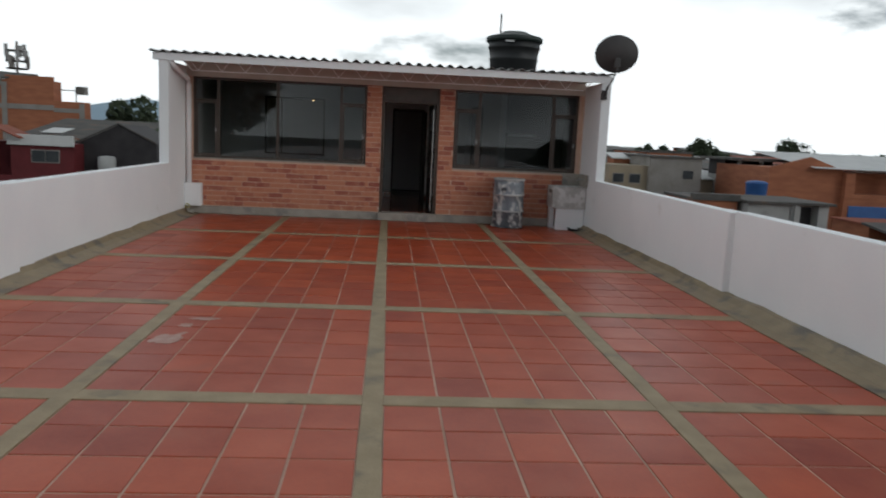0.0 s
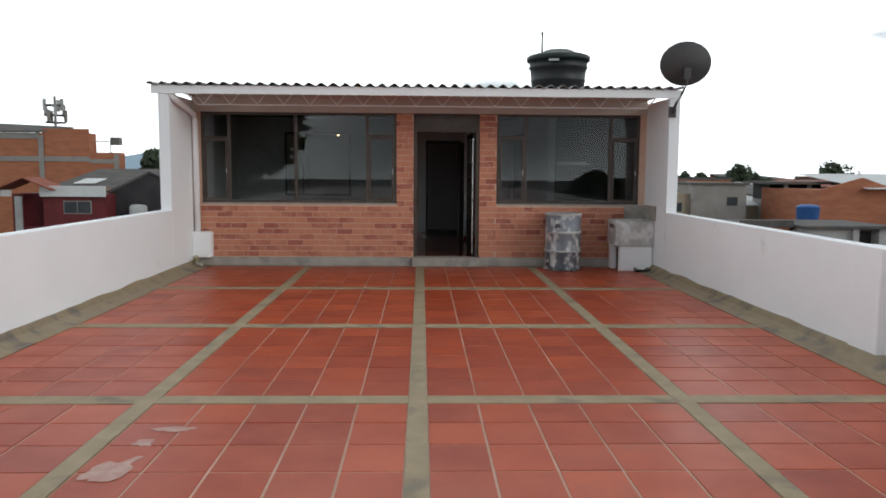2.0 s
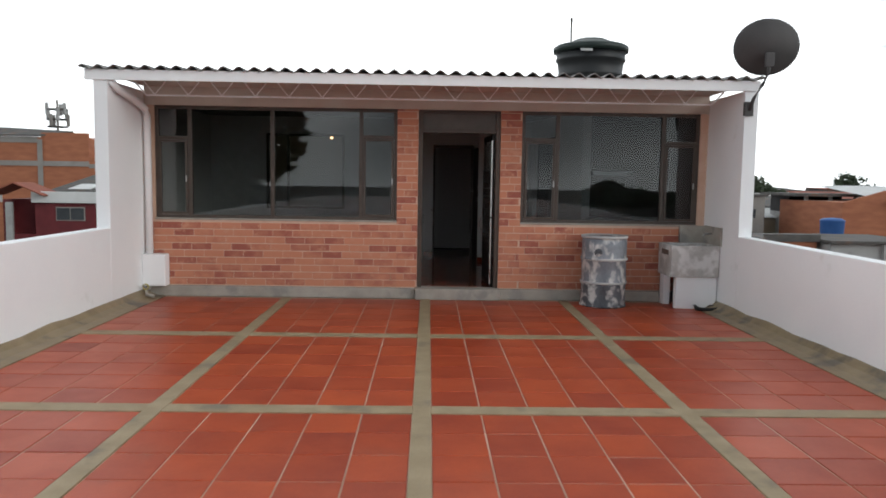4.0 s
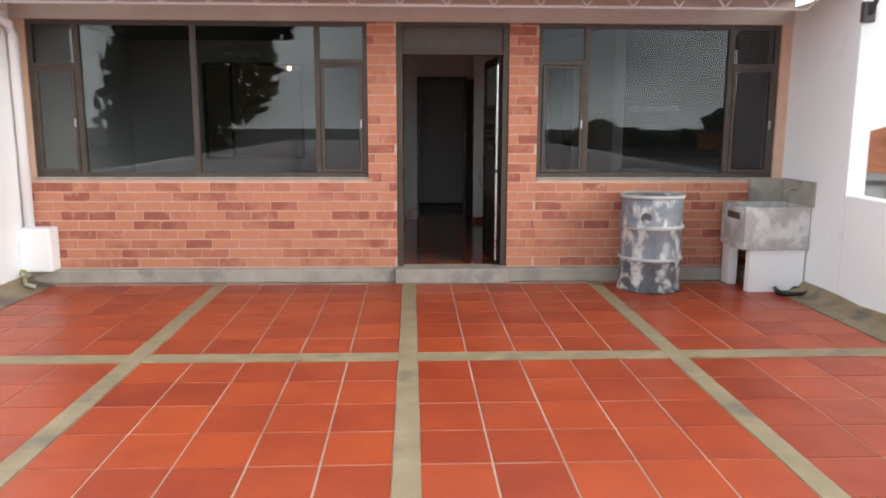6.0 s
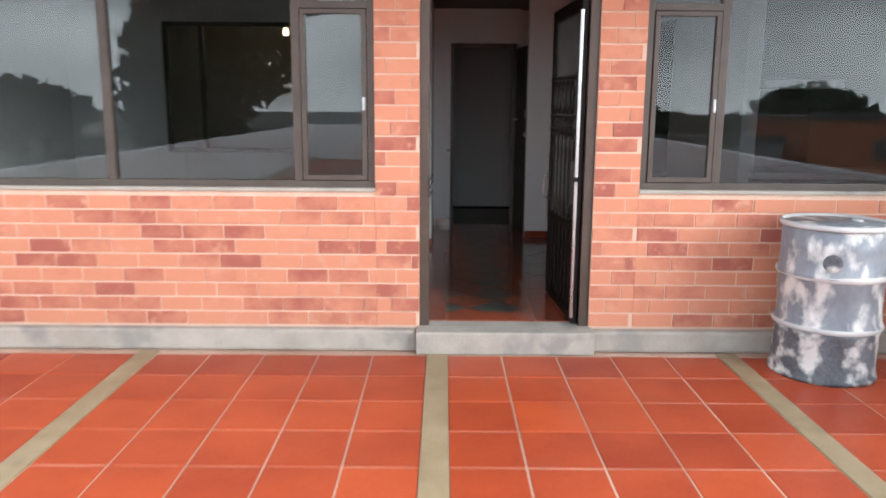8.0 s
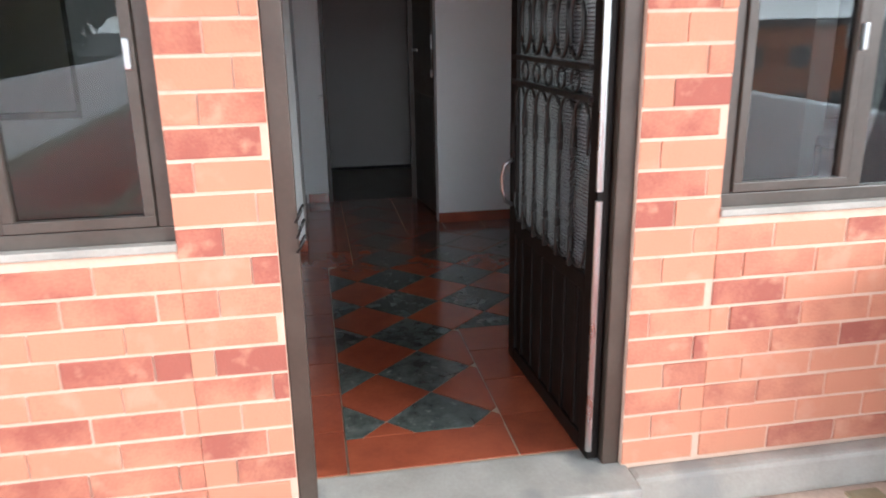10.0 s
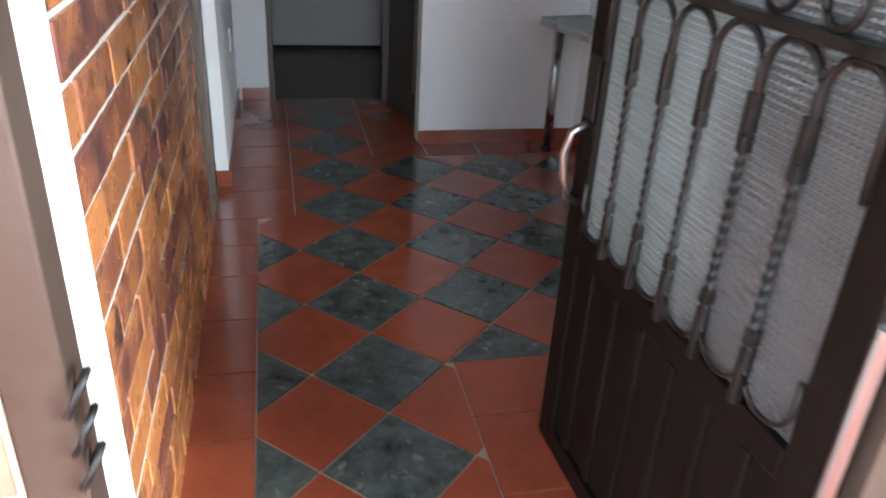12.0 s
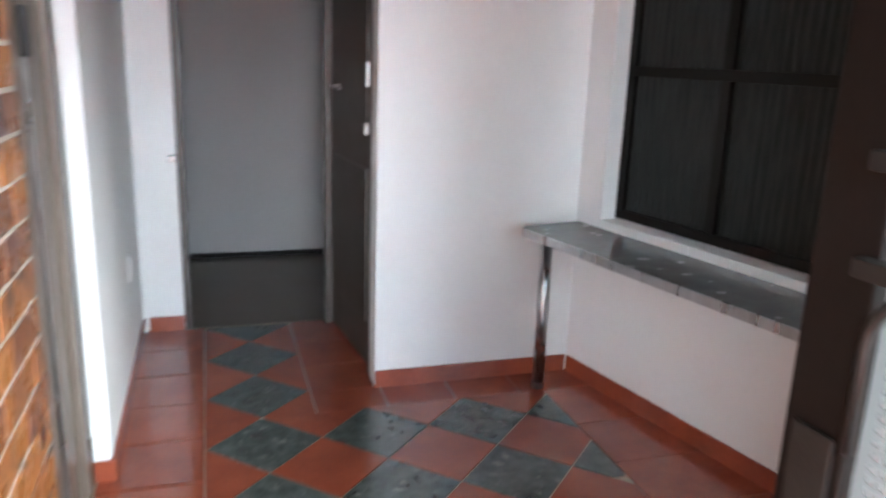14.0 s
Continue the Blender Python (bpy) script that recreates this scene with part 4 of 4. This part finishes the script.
    """A crown of small bent leaf clumps round several limbs' ends, with gaps."""
    rnd = random.Random(seed)
    lobes = [(Vector((rnd.uniform(-0.6, 0.6) * rx, rnd.uniform(-0.6, 0.6) * rx, rnd.uniform(-0.5, 0.65) * rz)), rnd.uniform(0.28, 0.5)) for _ in range(11)]
    vs, fs = [], []
    for _ in range(count):
        c, r = rnd.choice(lobes)
        u = Vector((rnd.gauss(0, 1), rnd.gauss(0, 1), rnd.gauss(0, 1))).normalized() * rnd.uniform(0.6, 1.05)
        p = c + Vector((u.x * rx * r, u.y * rx * r, u.z * rz * r))
        a = Vector((rnd.gauss(0, 1), rnd.gauss(0, 1), rnd.gauss(0, 1))).normalized()
        b = a.orthogonal().normalized()
        s = size * rnd.uniform(0.6, 1.3)
        k = len(vs)
        vs += [p - a * s, p + b * s * 0.5, p + a * s, p - b * s * 0.5 + a.cross(b) * s * 0.2]
        fs.append((k, k + 1, k + 2, k + 3))
    me = bpy.data.meshes.new(name)
    me.from_pydata([tuple(v) for v in vs], [], fs)
    me.materials.append(LEAF)
    return me, lobes


def tree(x, y, base, height, rx, seed, label, count=2200, size=0.35):
    t = thing("tree", label, "tree", (x, y, base))
    rz = height * 0.36
    me, lobes = crown_mesh("crown", rx, rz, count, seed, size)
    cr = new("crown", me)
    cr.parent = t
    cr.matrix_basis = pose(0, 0, height - rz)
    tr = bmesh.new()
    r0 = height * 0.03
    add_tube(tr, [(0, 0, 0), (0, 0, height * 0.25)], r0, 8)
    add_tube(tr, [(0, 0, height * 0.2), (0.02 * height, 0, height * 0.5)], r0 * 0.75, 8)
    part("trunk", tr, BARK, t)
    for c, r in lobes[:6]:
        part("limb", add_tube(bmesh.new(), [(0, 0, height * 0.33), (c.x * 0.5, c.y * 0.5, height - rz + c.z * 0.5 - 0.1 * height), (c.x, c.y, height - rz + c.z)], r0 * 0.35, 6), BARK, t)
    return t


# unfinished brick block with concrete frame, lower wing, mast and aerial
bk = thing("brick_building", "unfinished orange brick block with concrete frame", "building", (-45.8, 80.6, GZ))
part("wall", boxes((-16.0, 5.4, 0, 2.2, 0, 13.9)), F_ORANGE, bk)
part("wing", boxes((5.4, 8.9, 0.0, 2.0, 0, 11.6)), F_ORANGE, bk, "lower brick wing")
part("concrete_beam", boxes((-16.05, 5.45, -0.12, 0.0, 10.5, 11.1)), F_CONC, bk, "grey concrete floor beam")
part("concrete_beam", boxes((5.46, 8.95, -0.1, 0.0, 10.3, 10.8)), F_CONC, bk, "grey concrete floor beam")
part("concrete_beam", boxes((-16.05, -0.5, -0.12, 0.0, 13.2, 13.9)), F_CONC, bk, "grey concrete floor beam")
for xx in (-12.0, -0.5, 8.4):
    part("concrete_column", boxes((xx, xx + 0.6, -0.16, -0.121, 0, 13.6 if xx < 8 else 11.4)), F_CONC, bk)
roof_bm = bmesh.new()
rv = [roof_bm.verts.new(c) for c in ((-16.3, -0.4, 13.9), (-0.2, -0.4, 13.9), (3.0, 1.6, 14.5), (-6.0, 2.4, 14.9), (-16.3, 2.4, 14.4))]
rv2 = [roof_bm.verts.new(q.co + Vector((0, 0, 0.2))) for q in rv]
roof_bm.faces.new(rv[::-1])
roof_bm.faces.new(rv2)
for i in range(5):
    roof_bm.faces.new((rv[i], rv[(i + 1) % 5], rv2[(i + 1) % 5], rv2[i]))
part("roof", roof_bm, F_ROOF, bk, "grey sheet roof")
part("parapet", boxes((-0.1, 5.4, 0.0, 0.3, 13.9, 14.4)), F_ORANGE, bk)
mast = thing("cell_mast", "white mast with clustered antenna panels behind the block", "mast", (-60.7, 115.6, GZ))
part("pole", lathe([(0.28, 0.0), (0.2, 21.5)], 8), F_CONC, mast)
for k in range(9):
    a = k * 2 * math.pi / 9 + 0.3
    zz = 17.3 + 0.9 * (k % 3)
    part("antenna_panel", boxes((1.55 * math.cos(a) - 0.24, 1.55 * math.cos(a) + 0.24, 1.55 * math.sin(a) - 0.15, 1.55 * math.sin(a) + 0.15, zz, zz + 1.9)), F_WHITE if k % 3 else F_CONC, mast)
for z in (17.2, 18.4, 20.0):
    part("platform", add_tube(bmesh.new(), [(1.5 * math.cos(a), 1.5 * math.sin(a), z) for a in (2 * math.pi * q / 12 for q in range(12))], 0.12, 5, True), F_ROOF, mast)
    part("spoke", add_tube(bmesh.new(), [(-1.5, 0, z), (1.5, 0, z)], 0.09, 5), F_ROOF, mast)
ta = thing("roof_aerial", "small television aerial on the brick block", "antenna", (-38.2, 81.6, GZ))
part("pole", lathe([(0.07, 11.6), (0.06, 13.4)], 6), F_CONC, ta)
part("boom", boxes((-2.0, 1.2, -0.05, 0.05, 12.9, 13.02)), F_CONC, ta)
for k in range(5):
    part("element", boxes((0.2 + 0.24 * k, 0.28 + 0.24 * k, -0.5, 0.5, 12.5, 13.45)), F_CONC, ta)

# red house with white eaves, porch and clay canopy
red = thing("red_house", "dark red house with white eaves band and porch", "house", (-28.0, 45.6, GZ))
part("wall", boxes((-3.2, -2.9, 0.0, 5.0, 0, 7.7), (-0.9, 3.7, 0.0, 5.0, 0, 7.7), (-2.9, -0.9, 1.2, 5.0, 0, 7.7), (-2.9, -0.9, 0.0, 1.2, 0, 5.2)), F_RED, red)
part("eaves_band", boxes((-1.0, 3.8, -0.35, -0.01, 7.5, 8.3), bevel=0.03), F_ROOFW, red, "white eaves band")
part("eaves_band", boxes((-3.9, -3.2, -0.35, -0.01, 7.5, 8.0), bevel=0.03), F_ROOFW, red, "white eaves band")
part("porch_post", boxes((-2.9, -2.45, -0.3, 0.0, 0.0, 7.5), bevel=0.03), F_WHITE, red, "white porch post")
rw_ = part("window", boxes((0.6, 2.7, -0.06, 0.0, 6.2, 7.2), bevel=0.02), F_CONC, red)
for a, b in ((0.68, 1.61), (1.69, 2.62)):
    part("pane", boxes((a, b, -0.09, -0.061, 6.28, 7.12)), F_PANE, rw_)
cn = part("canopy", bmesh.new(), F_CLAY, red, "small pitched canopy of red clay tiles")
for s_ in (-1, 1):
    for k in range(8):
        x0 = s_ * 2.1 * k / 8
        tb_ = boxes((-0.15, 0.15, -1.2, 1.6, -0.05, 0.05), bevel=0.03)
        tp = part("roof_tile", tb_, F_CLAY, cn)
        tp.matrix_basis = pose(-1.9 + x0 + s_ * 0.14, 0.2, 8.85 - abs(x0) * 0.42, 0, s_ * 22, 0)
# black gable with a grey sheet roof running back and to the side
bs = thing("black_shed", "black tarred gable wall with grey sheet roof", "house", (-21.6, 47.6, GZ))
sb = bmesh.new()
prof2 = [(-3.3, 0), (2.9, 0), (2.9, 7.9), (0.0, 9.3), (-3.3, 7.7)]
f0 = [sb.verts.new((x, 0, z)) for x, z in prof2]
f1 = [sb.verts.new((x, 7, z)) for x, z in prof2]
sb.faces.new(f0)
sb.faces.new(f1[::-1])
for i in range(5):
    sb.faces.new((f0[i], f0[(i + 1) % 5], f1[(i + 1) % 5], f1[i]))
part("wall", sb, F_BLACK, bs)
part("roof_edge", add_tube(bmesh.new(), [(-3.3, -0.1, 7.8), (0.0, -0.1, 9.4), (2.9, -0.1, 8.0)], 0.09, 5), F_ROOF, bs)
bn = thing("white_bin", "white plastic drum in front of the black gable", "drum", (-22.3, 46.9, -2.6))
part("drum", lathe([(0.6, 0.0), (0.66, 0.1), (0.66, 1.3), (0.5, 1.45), (0.05, 1.5)], 20), F_WHITE, bn, smooth=True)
part("plinth", boxes((-0.8, 0.8, -0.7, 0.7, -5.4, 0.0)), F_CONC, bn)


def sheet_roof(x0, x1, y0, y1, z0, z1, ridges):
    """A mono-pitch roof of corrugated sheets."""
    bm = bmesh.new()
    row = [[bm.verts.new((x0 + (x1 - x0) * k / (2 * ridges), y, z + 0.07 * (k % 2))) for y, z in ((y0, z0), (y1, z1))] for k in range(2 * ridges + 1)]
    for a, b in zip(row, row[1:]):
        bm.faces.new((a[0], b[0], b[1], a[1]))
    return bm


gr = thing("grey_roof_house", "low house with long grey sheet roof", "house", (-26.5, 50.5, GZ))
part("wall", boxes((-4.5, 4.6, 0.2, 10, 0, 7.7)), F_CREAM, gr)
part("roof", sheet_roof(-4.6, 4.9, 0.0, 10.5, 8.0, 9.6, 34), F_ROOF, gr)
for x, y in ((-2.2, 3.0), (3.4, 5.0)):
    part("skylight_sheet", boxes((x - 0.9, x + 0.9, y - 1.3, y + 1.3, -0.02, 0.02)), F_ROOFW, gr, "pale translucent roof sheet").matrix_basis = pose(0, 0, 8.13, 8.66, 0, 0)

# the orange house with the pale roof, beside a dark open loft, a grey house and a blue tank
og = thing("orange_house", "orange brick house with pale sheet roof and blue shutter", "house", (41.5, 52.6, GZ))
part("side_wall", boxes((-7.0, 0.0, 0.6, 12, 0, 8.2)), F_ORANGE, og)
gb = bmesh.new()
gv = [gb.verts.new((x, y, z)) for y in (0.6, 0.9) for x, z in ((-7.0, 8.2), (0.0, 8.2), (-3.2, 9.3))]
gb.faces.new((gv[0], gv[1], gv[2]))
gb.faces.new((gv[5], gv[4], gv[3]))
for a, b in ((0, 1), (1, 2), (2, 0)):
    gb.faces.new((gv[a], gv[b], gv[b + 3], gv[a + 3]))
part("gable", gb, F_ORANGE, og)
part("front_wall", boxes((0.0, 16, 0.0, 12, 0, 6.1), (0.0, 0.9, 0.0, 1.0, 6.1, 8.0), (5.0, 5.6, 0.0, 1.0, 6.1, 8.0), (11, 16, 0.0, 1.0, 6.1, 8.0), (0, 16, 2.0, 12, 6.1, 8.0)), F_ORANGE, og)
part("floor_band", boxes((0.0, 16, -0.1, 0.0, 5.7, 6.1)), F_ORANGE, og)
part("roof", sheet_roof(-3.2, 17, -0.5, 12.5, 8.3, 9.6, 50), F_ROOFW, og, "long pale sheet roof")
part("shutter", boxes((0.5, 4.6, -0.08, 0.0, 3.1, 5.0), bevel=0.02), F_BLUE, og, "blue metal shutter")
gh = thing("grey_house", "pale grey house with white post and dark doorway", "house", (27.0, 35.6, GZ))
part("wall", boxes((-2.8, 0.9, 0, 6, 0, 6.1), (2.2, 2.9, 0, 6, 0, 6.1), (0.9, 2.2, 0.8, 6, 0, 6.1)), F_WHITE, gh)
part("roof", boxes((-3.0, 3.2, -0.4, 6.3, 6.1, 6.28), bevel=0.02), F_ROOF, gh)
part("post", boxes((0.35, 0.65, -0.25, -0.01, 0, 6.1), bevel=0.02), F_WHITE, gh, "white post")
part("door", boxes((1.0, 2.1, 0.72, 0.79, 3.4, 5.9), bevel=0.02), F_BLACK, gh)
house("brick_annexe", 22.2, 36.5, 3.2, 5, -1.9, F_ORANGE, F_ROOF, "small raw brick annexe with sheet roof", floors=1)
lf = thing("open_loft", "dark open loft with white posts over a pale wall", "house", (37.5, 60.6, GZ))
part("wall", boxes((-2.6, 2.6, 0, 7, 0, 7.0)), F_WHITE, lf)
part("back_wall", boxes((-2.6, 2.6, 3.0, 7, 7.0, 8.6)), F_BLACK, lf)
for x in (-2.5, -0.2, 2.2):
    part("post", boxes((x, x + 0.3, 0.05, 0.3, 7.0, 8.6)), F_WHITE, lf, "white post")
part("roof", boxes((-3.6, 4.6, -0.6, 7.4, 8.6, 8.85)), F_ROOF, lf)
bt_ = thing("blue_tank", "blue plastic water tank on a roof", "tank", (29.6, 45.6, -2.0))
part("tank", lathe([(0.75, 0.0), (0.8, 0.05), (0.85, 1.0), (0.9, 1.05), (0.6, 1.2), (0.05, 1.25)], 24), F_BLUE, bt_, smooth=True)
part("stand", boxes((-1.0, 1.6, -0.9, 0.9, -6.0, 0.0)), F_CONC, bt_, "cement block under the tank")
gk = thing("grey_block", "plain grey cement block with a cream wing", "house", (28.4, 60.6, GZ))
part("wall", boxes((-2.6, 2.8, 0, 8, 0, 8.5)), F_CONC, gk)
part("wing", boxes((-6.6, -2.6, 0.5, 7, 0, 7.6)), F_CREAM, gk, "cream wing")
part("roof", boxes((-2.8, 3.0, -0.2, 8.2, 8.5, 8.7)), F_ROOF, gk)
for x, z in ((-5.6, 6.3), (-3.9, 6.3), (1.4, 6.9)):
    wn_ = part("window", boxes((x - 0.6, x + 0.6, -0.05 if x > 0 else 0.44, 0.0 if x > 0 else 0.5, z - 0.5, z + 0.5)), F_CONC, gk)
    part("pane", boxes((x - 0.52, x + 0.52, -0.08 if x > 0 else 0.41, -0.051 if x > 0 else 0.439, z - 0.42, z + 0.42)), F_PANE, wn_)
wr = thing("white_roof_shed", "low shed with a bright white sheet roof", "shed", (35.0, 66.0, GZ))
part("wall", boxes((-2.2, 1.8, 0.2, 4, 0, 6.2)), F_CREAM, wr)
part("roof", sheet_roof(-2.4, 2.0, 0.0, 4.5, 6.3, 7.2, 16), F_ROOFW, wr)

# rows of houses: to the right down to the horizon, some to the left and behind
rnd = random.Random(5)
WALLS = (F_ORANGE, F_CONC, F_CREAM, F_WHITE, F_CONC, F_ORANGE)
ROOFS = (F_ROOF, F_ROOF, F_ROOF, F_CLAY, F_CONC, F_ROOF, F_ROOFW)
NAMES = {F_ORANGE: "raw brick", F_CONC: "grey cement", F_CREAM: "faded cream", F_WHITE: "dirty white"}
for row, (y, depth) in enumerate(((9, 7), (17, 8), (27, 9), (38, 10), (52, 12), (70, 14), (92, 18), (125, 25), (170, 30), (230, 40))):
    x = 7.5 + 0.10 * (y + 10)
    lim = 12 + (y + 14) * 0.80
    while x < lim:
        w = rnd.uniform(3.2, 6.5) * (1 + y / 220)
        wm, rm = rnd.choice(WALLS), rnd.choice(ROOFS[:-1] if y < 60 else ROOFS)
        if (y == 52 and x + w > 29) or (y == 38 and x + w > 19 and x < 34):
            x += w  # room for the larger houses above
            continue
        top = rnd.uniform(-4.2, -2.6) if y < 15 else rnd.uniform(-5.0, -3.4) if y < 60 else rnd.uniform(-1.8, -0.2) if y < 100 else rnd.uniform(-1.0, 0.6)
        house("town_house", x + w / 2, y + rnd.uniform(-1, 1), w * 0.97, depth * 0.8, top, wm, rm, NAMES[wm] + " town house with small dark windows", floors=2, turn=rnd.uniform(-4, 4), pitched=rnd.choice((0, 0, 0.9)), group="houses of the town")
        x += w
for k in range(26):
    y = rnd.uniform(66, 95)
    x = rnd.uniform(10 + 0.12 * y, 14 + 0.72 * y)
    wm = rnd.choice(WALLS)
    house("roof_shed", x, y, rnd.uniform(1.8, 3.6), rnd.uniform(1.5, 3), rnd.uniform(-1.2, 0.2), wm, rnd.choice(ROOFS), NAMES[wm] + " shed above the roofs", "shed", floors=1, turn=rnd.uniform(-8, 8), pitched=rnd.choice((0, 0.5)), group="sheds on the roofs")
for k, (x, y, w, d, top, wm) in enumerate(((-38, 43, 6, 6, 0.1, F_CREAM), (-45, 55, 8, 6, 0.4, F_CREAM), (-21, 86, 5, 6, 0.2, F_WHITE), (-27, 100, 8, 8, 0.6, F_CREAM), (-15, 70, 6, 8, -0.6, F_CONC), (-27, 28, 8, 6, -3.5, F_CONC))):
    house("town_house", x, y, w, d, top, wm, F_ROOF, NAMES[wm] + " house with a low sheet roof", floors=1, group="houses of the town")
for k, (x, w, top, wm) in enumerate(((-30, 12, 0.2, F_WHITE), (-15, 10, -0.4, F_CONC), (14, 11, -0.6, F_CONC), (27, 12, 0.8, F_ORANGE), (2, 10, -1.0, F_CONC))):
    house("town_house", x, -40, w, 9, top, wm, F_ROOF, NAMES[wm] + " house across the street", floors=2, turn=180, group="houses of the town")
# trees: skyline right, dark trees left, one large tree behind the terrace that the windows mirror
for k, (x, y, h, rx) in enumerate(((82, 136, 12.3, 4.6), (62, 136, 11.2, 2.8), (66, 140, 10.0, 2.2), (50.5, 136, 10.6, 2.2), (56, 140, 9.9, 1.8), (74, 150, 9.6, 2.5), (100, 150, 9.8, 4), (112, 160, 9.9, 5), (92, 145, 10.2, 2.2), (70, 170, 9.6, 5))):
    tree(x, y, GZ, h, rx, 20 + k, "dark green tree on the skyline", 1500, 0.5)
for k, (x, y, h, rx) in enumerate(((-32.9, 86, 13.0, 3.6), (-36.5, 88, 11.2, 3.2), (-29.5, 90, 11.0, 3.0))):
    tree(x, y, GZ, h, rx, 40 + k, "dark leafy tree between the houses", 2200, 0.45)
tree(-12, -36, GZ, 21, 6.8, 71, "tall dark tree behind the terrace", 9000, 0.42)
tree(-26, -42, GZ, 11.5, 6.0, 72, "broad dark tree behind the terrace", 4000, 0.45)
tree(20, -60, GZ, 10.8, 7.0, 73, "dark tree across the street", 2500, 0.6)
tree(34, -64, GZ, 11.2, 8.0, 74, "dark tree across the street", 2500, 0.6)
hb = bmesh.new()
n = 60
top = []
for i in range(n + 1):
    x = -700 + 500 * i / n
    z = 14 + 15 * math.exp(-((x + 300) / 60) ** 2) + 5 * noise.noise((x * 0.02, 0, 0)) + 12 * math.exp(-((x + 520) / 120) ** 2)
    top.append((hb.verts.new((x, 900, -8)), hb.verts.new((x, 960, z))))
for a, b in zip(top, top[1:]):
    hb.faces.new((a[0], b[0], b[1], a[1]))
structure("backdrop", hb, HILL, "far hills with blue haze put into their colour", "hills", True)

# ---- pieces: bricks of the facade, bricks of the hall, terrace tiles ----
CO, BL, BH = 0.0925, 0.252, 0.081


def brick_row_cells(u0, u1, shift):
    u = u0 - shift
    while u < u1 - 0.01:
        a, b = max(u, u0), min(u + BL, u1)
        if b - a > 0.03:
            yield a, b
        u += BL + 0.007


FULL = mesh_of("brick", boxes((-BL / 2, BL / 2, -0.012, 0.012, -BH / 2, BH / 2), bevel=0.004), BRICK)
brnd = random.Random(9)


def lay_bricks(parent, regions, material, full, turn):
    for u0, u1, z0, z1 in regions:
        k0 = int(round((z0 - FZ) / CO))
        for k in range(k0, int((z1 - FZ) / CO + 0.02) + 1):
            z = FZ + (k + 0.5) * CO
            lo, hi = max(z - BH / 2, z0), min(z + BH / 2, z1)
            if hi - lo < 0.02:
                continue
            for a, b in brick_row_cells(u0, u1, (k % 2) * (BL + 0.007) / 2 + 0.03 * ((k * 7) % 3)):
                if b - a > BL - 0.002 and hi - lo > BH - 0.002:
                    ob = new("brick", full)
                else:
                    ob = new("brick", mesh_of("brick_cut", boxes((-(b - a) / 2, (b - a) / 2, -0.012, 0.012, -(hi - lo) / 2, (hi - lo) / 2)), material))
                ob.parent = parent
                j = brnd.uniform(-0.0025, 0.0025)
                if turn:
                    ob.matrix_basis = pose(-0.548 + j, (a + b) / 2, (lo + hi) / 2, 0, brnd.uniform(-0.4, 0.4), 90)
                else:
                    ob.matrix_basis = pose((a + b) / 2, 0.012 + j, (lo + hi) / 2, 0, brnd.uniform(-0.4, 0.4), 0)


lay_bricks(facade, ((XL + 0.002, WL[1] - 0.001, FZ, SILL - 0.022), (WL[1] + 0.001, DL - 0.002, FZ, HEAD - 0.002), (DR + 0.002, WR[0] - 0.001, FZ, HEAD - 0.002), (WR[0] + 0.001, XR - 0.002, FZ, SILL - 0.022)), BRICK, FULL, False)
FULL_IN = mesh_of("brick", boxes((-BL / 2, BL / 2, -0.012, 0.012, -BH / 2, BH / 2), bevel=0.005), BRICK_IN)
lay_bricks(hall_brick, ((0.195, 2.198, FZ, CEIL - 0.01),), BRICK_IN, FULL_IN, True)

# terrace tiles: five across and six along in each bay
bays_x = [(xs[2 * k], xs[2 * k + 1]) for k in range(4)]
edges_y = [-0.155] + [v for r in ROWS for v in (r + rw, r - rw)] + [-16.75]
bays_y = [(edges_y[2 * k + 1], edges_y[2 * k]) for k in range(len(edges_y) // 2)]
far_v, far_f = [], []
made = {}
trnd = random.Random(3)
for bi, (y0, y1) in enumerate(bays_y):
    nrow = max(1, round((y1 - y0) / 0.378))
    for ci, (x0, x1) in enumerate(bays_x):
        ncol = 5 if ci in (1, 2) else 4
        tw, tl = (x1 - x0) / ncol, (y1 - y0) / nrow
        for i in range(ncol):
            for j in range(nrow):
                cx, cy = x0 + (i + 0.5) * tw, y0 + (j + 0.5) * tl
                hx, hy = tw / 2 - 0.0055, tl / 2 - 0.0055
                dz = trnd.uniform(-0.0012, 0.0012)
                if bi <= 1 or (bi == 2 and ci in (1, 2)):
                    key = (round(hx, 4), round(hy, 4))
                    if key not in made:
                        made[key] = mesh_of("tile", boxes((-hx, hx, -hy, hy, -0.014, 0.0), bevel=0.004), TILE)
                    ob = new("tile", made[key])
                    ob.parent = terrace
                    ob.matrix_basis = pose(cx, cy, dz, trnd.uniform(-0.12, 0.12), trnd.uniform(-0.12, 0.12), 0)
                else:
                    k = len(far_v)
                    b = 0.003
                    far_v += [(cx + sx * hx, cy + sy * hy, -0.013) for sx, sy in ((-1, -1), (1, -1), (1, 1), (-1, 1))]
                    far_v += [(cx + sx * (hx - b), cy + sy * (hy - b), dz) for sx, sy in ((-1, -1), (1, -1), (1, 1), (-1, 1))]
                    far_f += [(k + 4, k + 5, k + 6, k + 7)] + [(k + q, k + (q + 1) % 4, k + 4 + (q + 1) % 4, k + 4 + q) for q in range(4)]
me = bpy.data.meshes.new("tile_field")
me.from_pydata(far_v, [], far_f)
me.materials.append(TILE)
tf = new("tile_field", me)
tf.parent = terrace
tf["kind"] = "stuff"
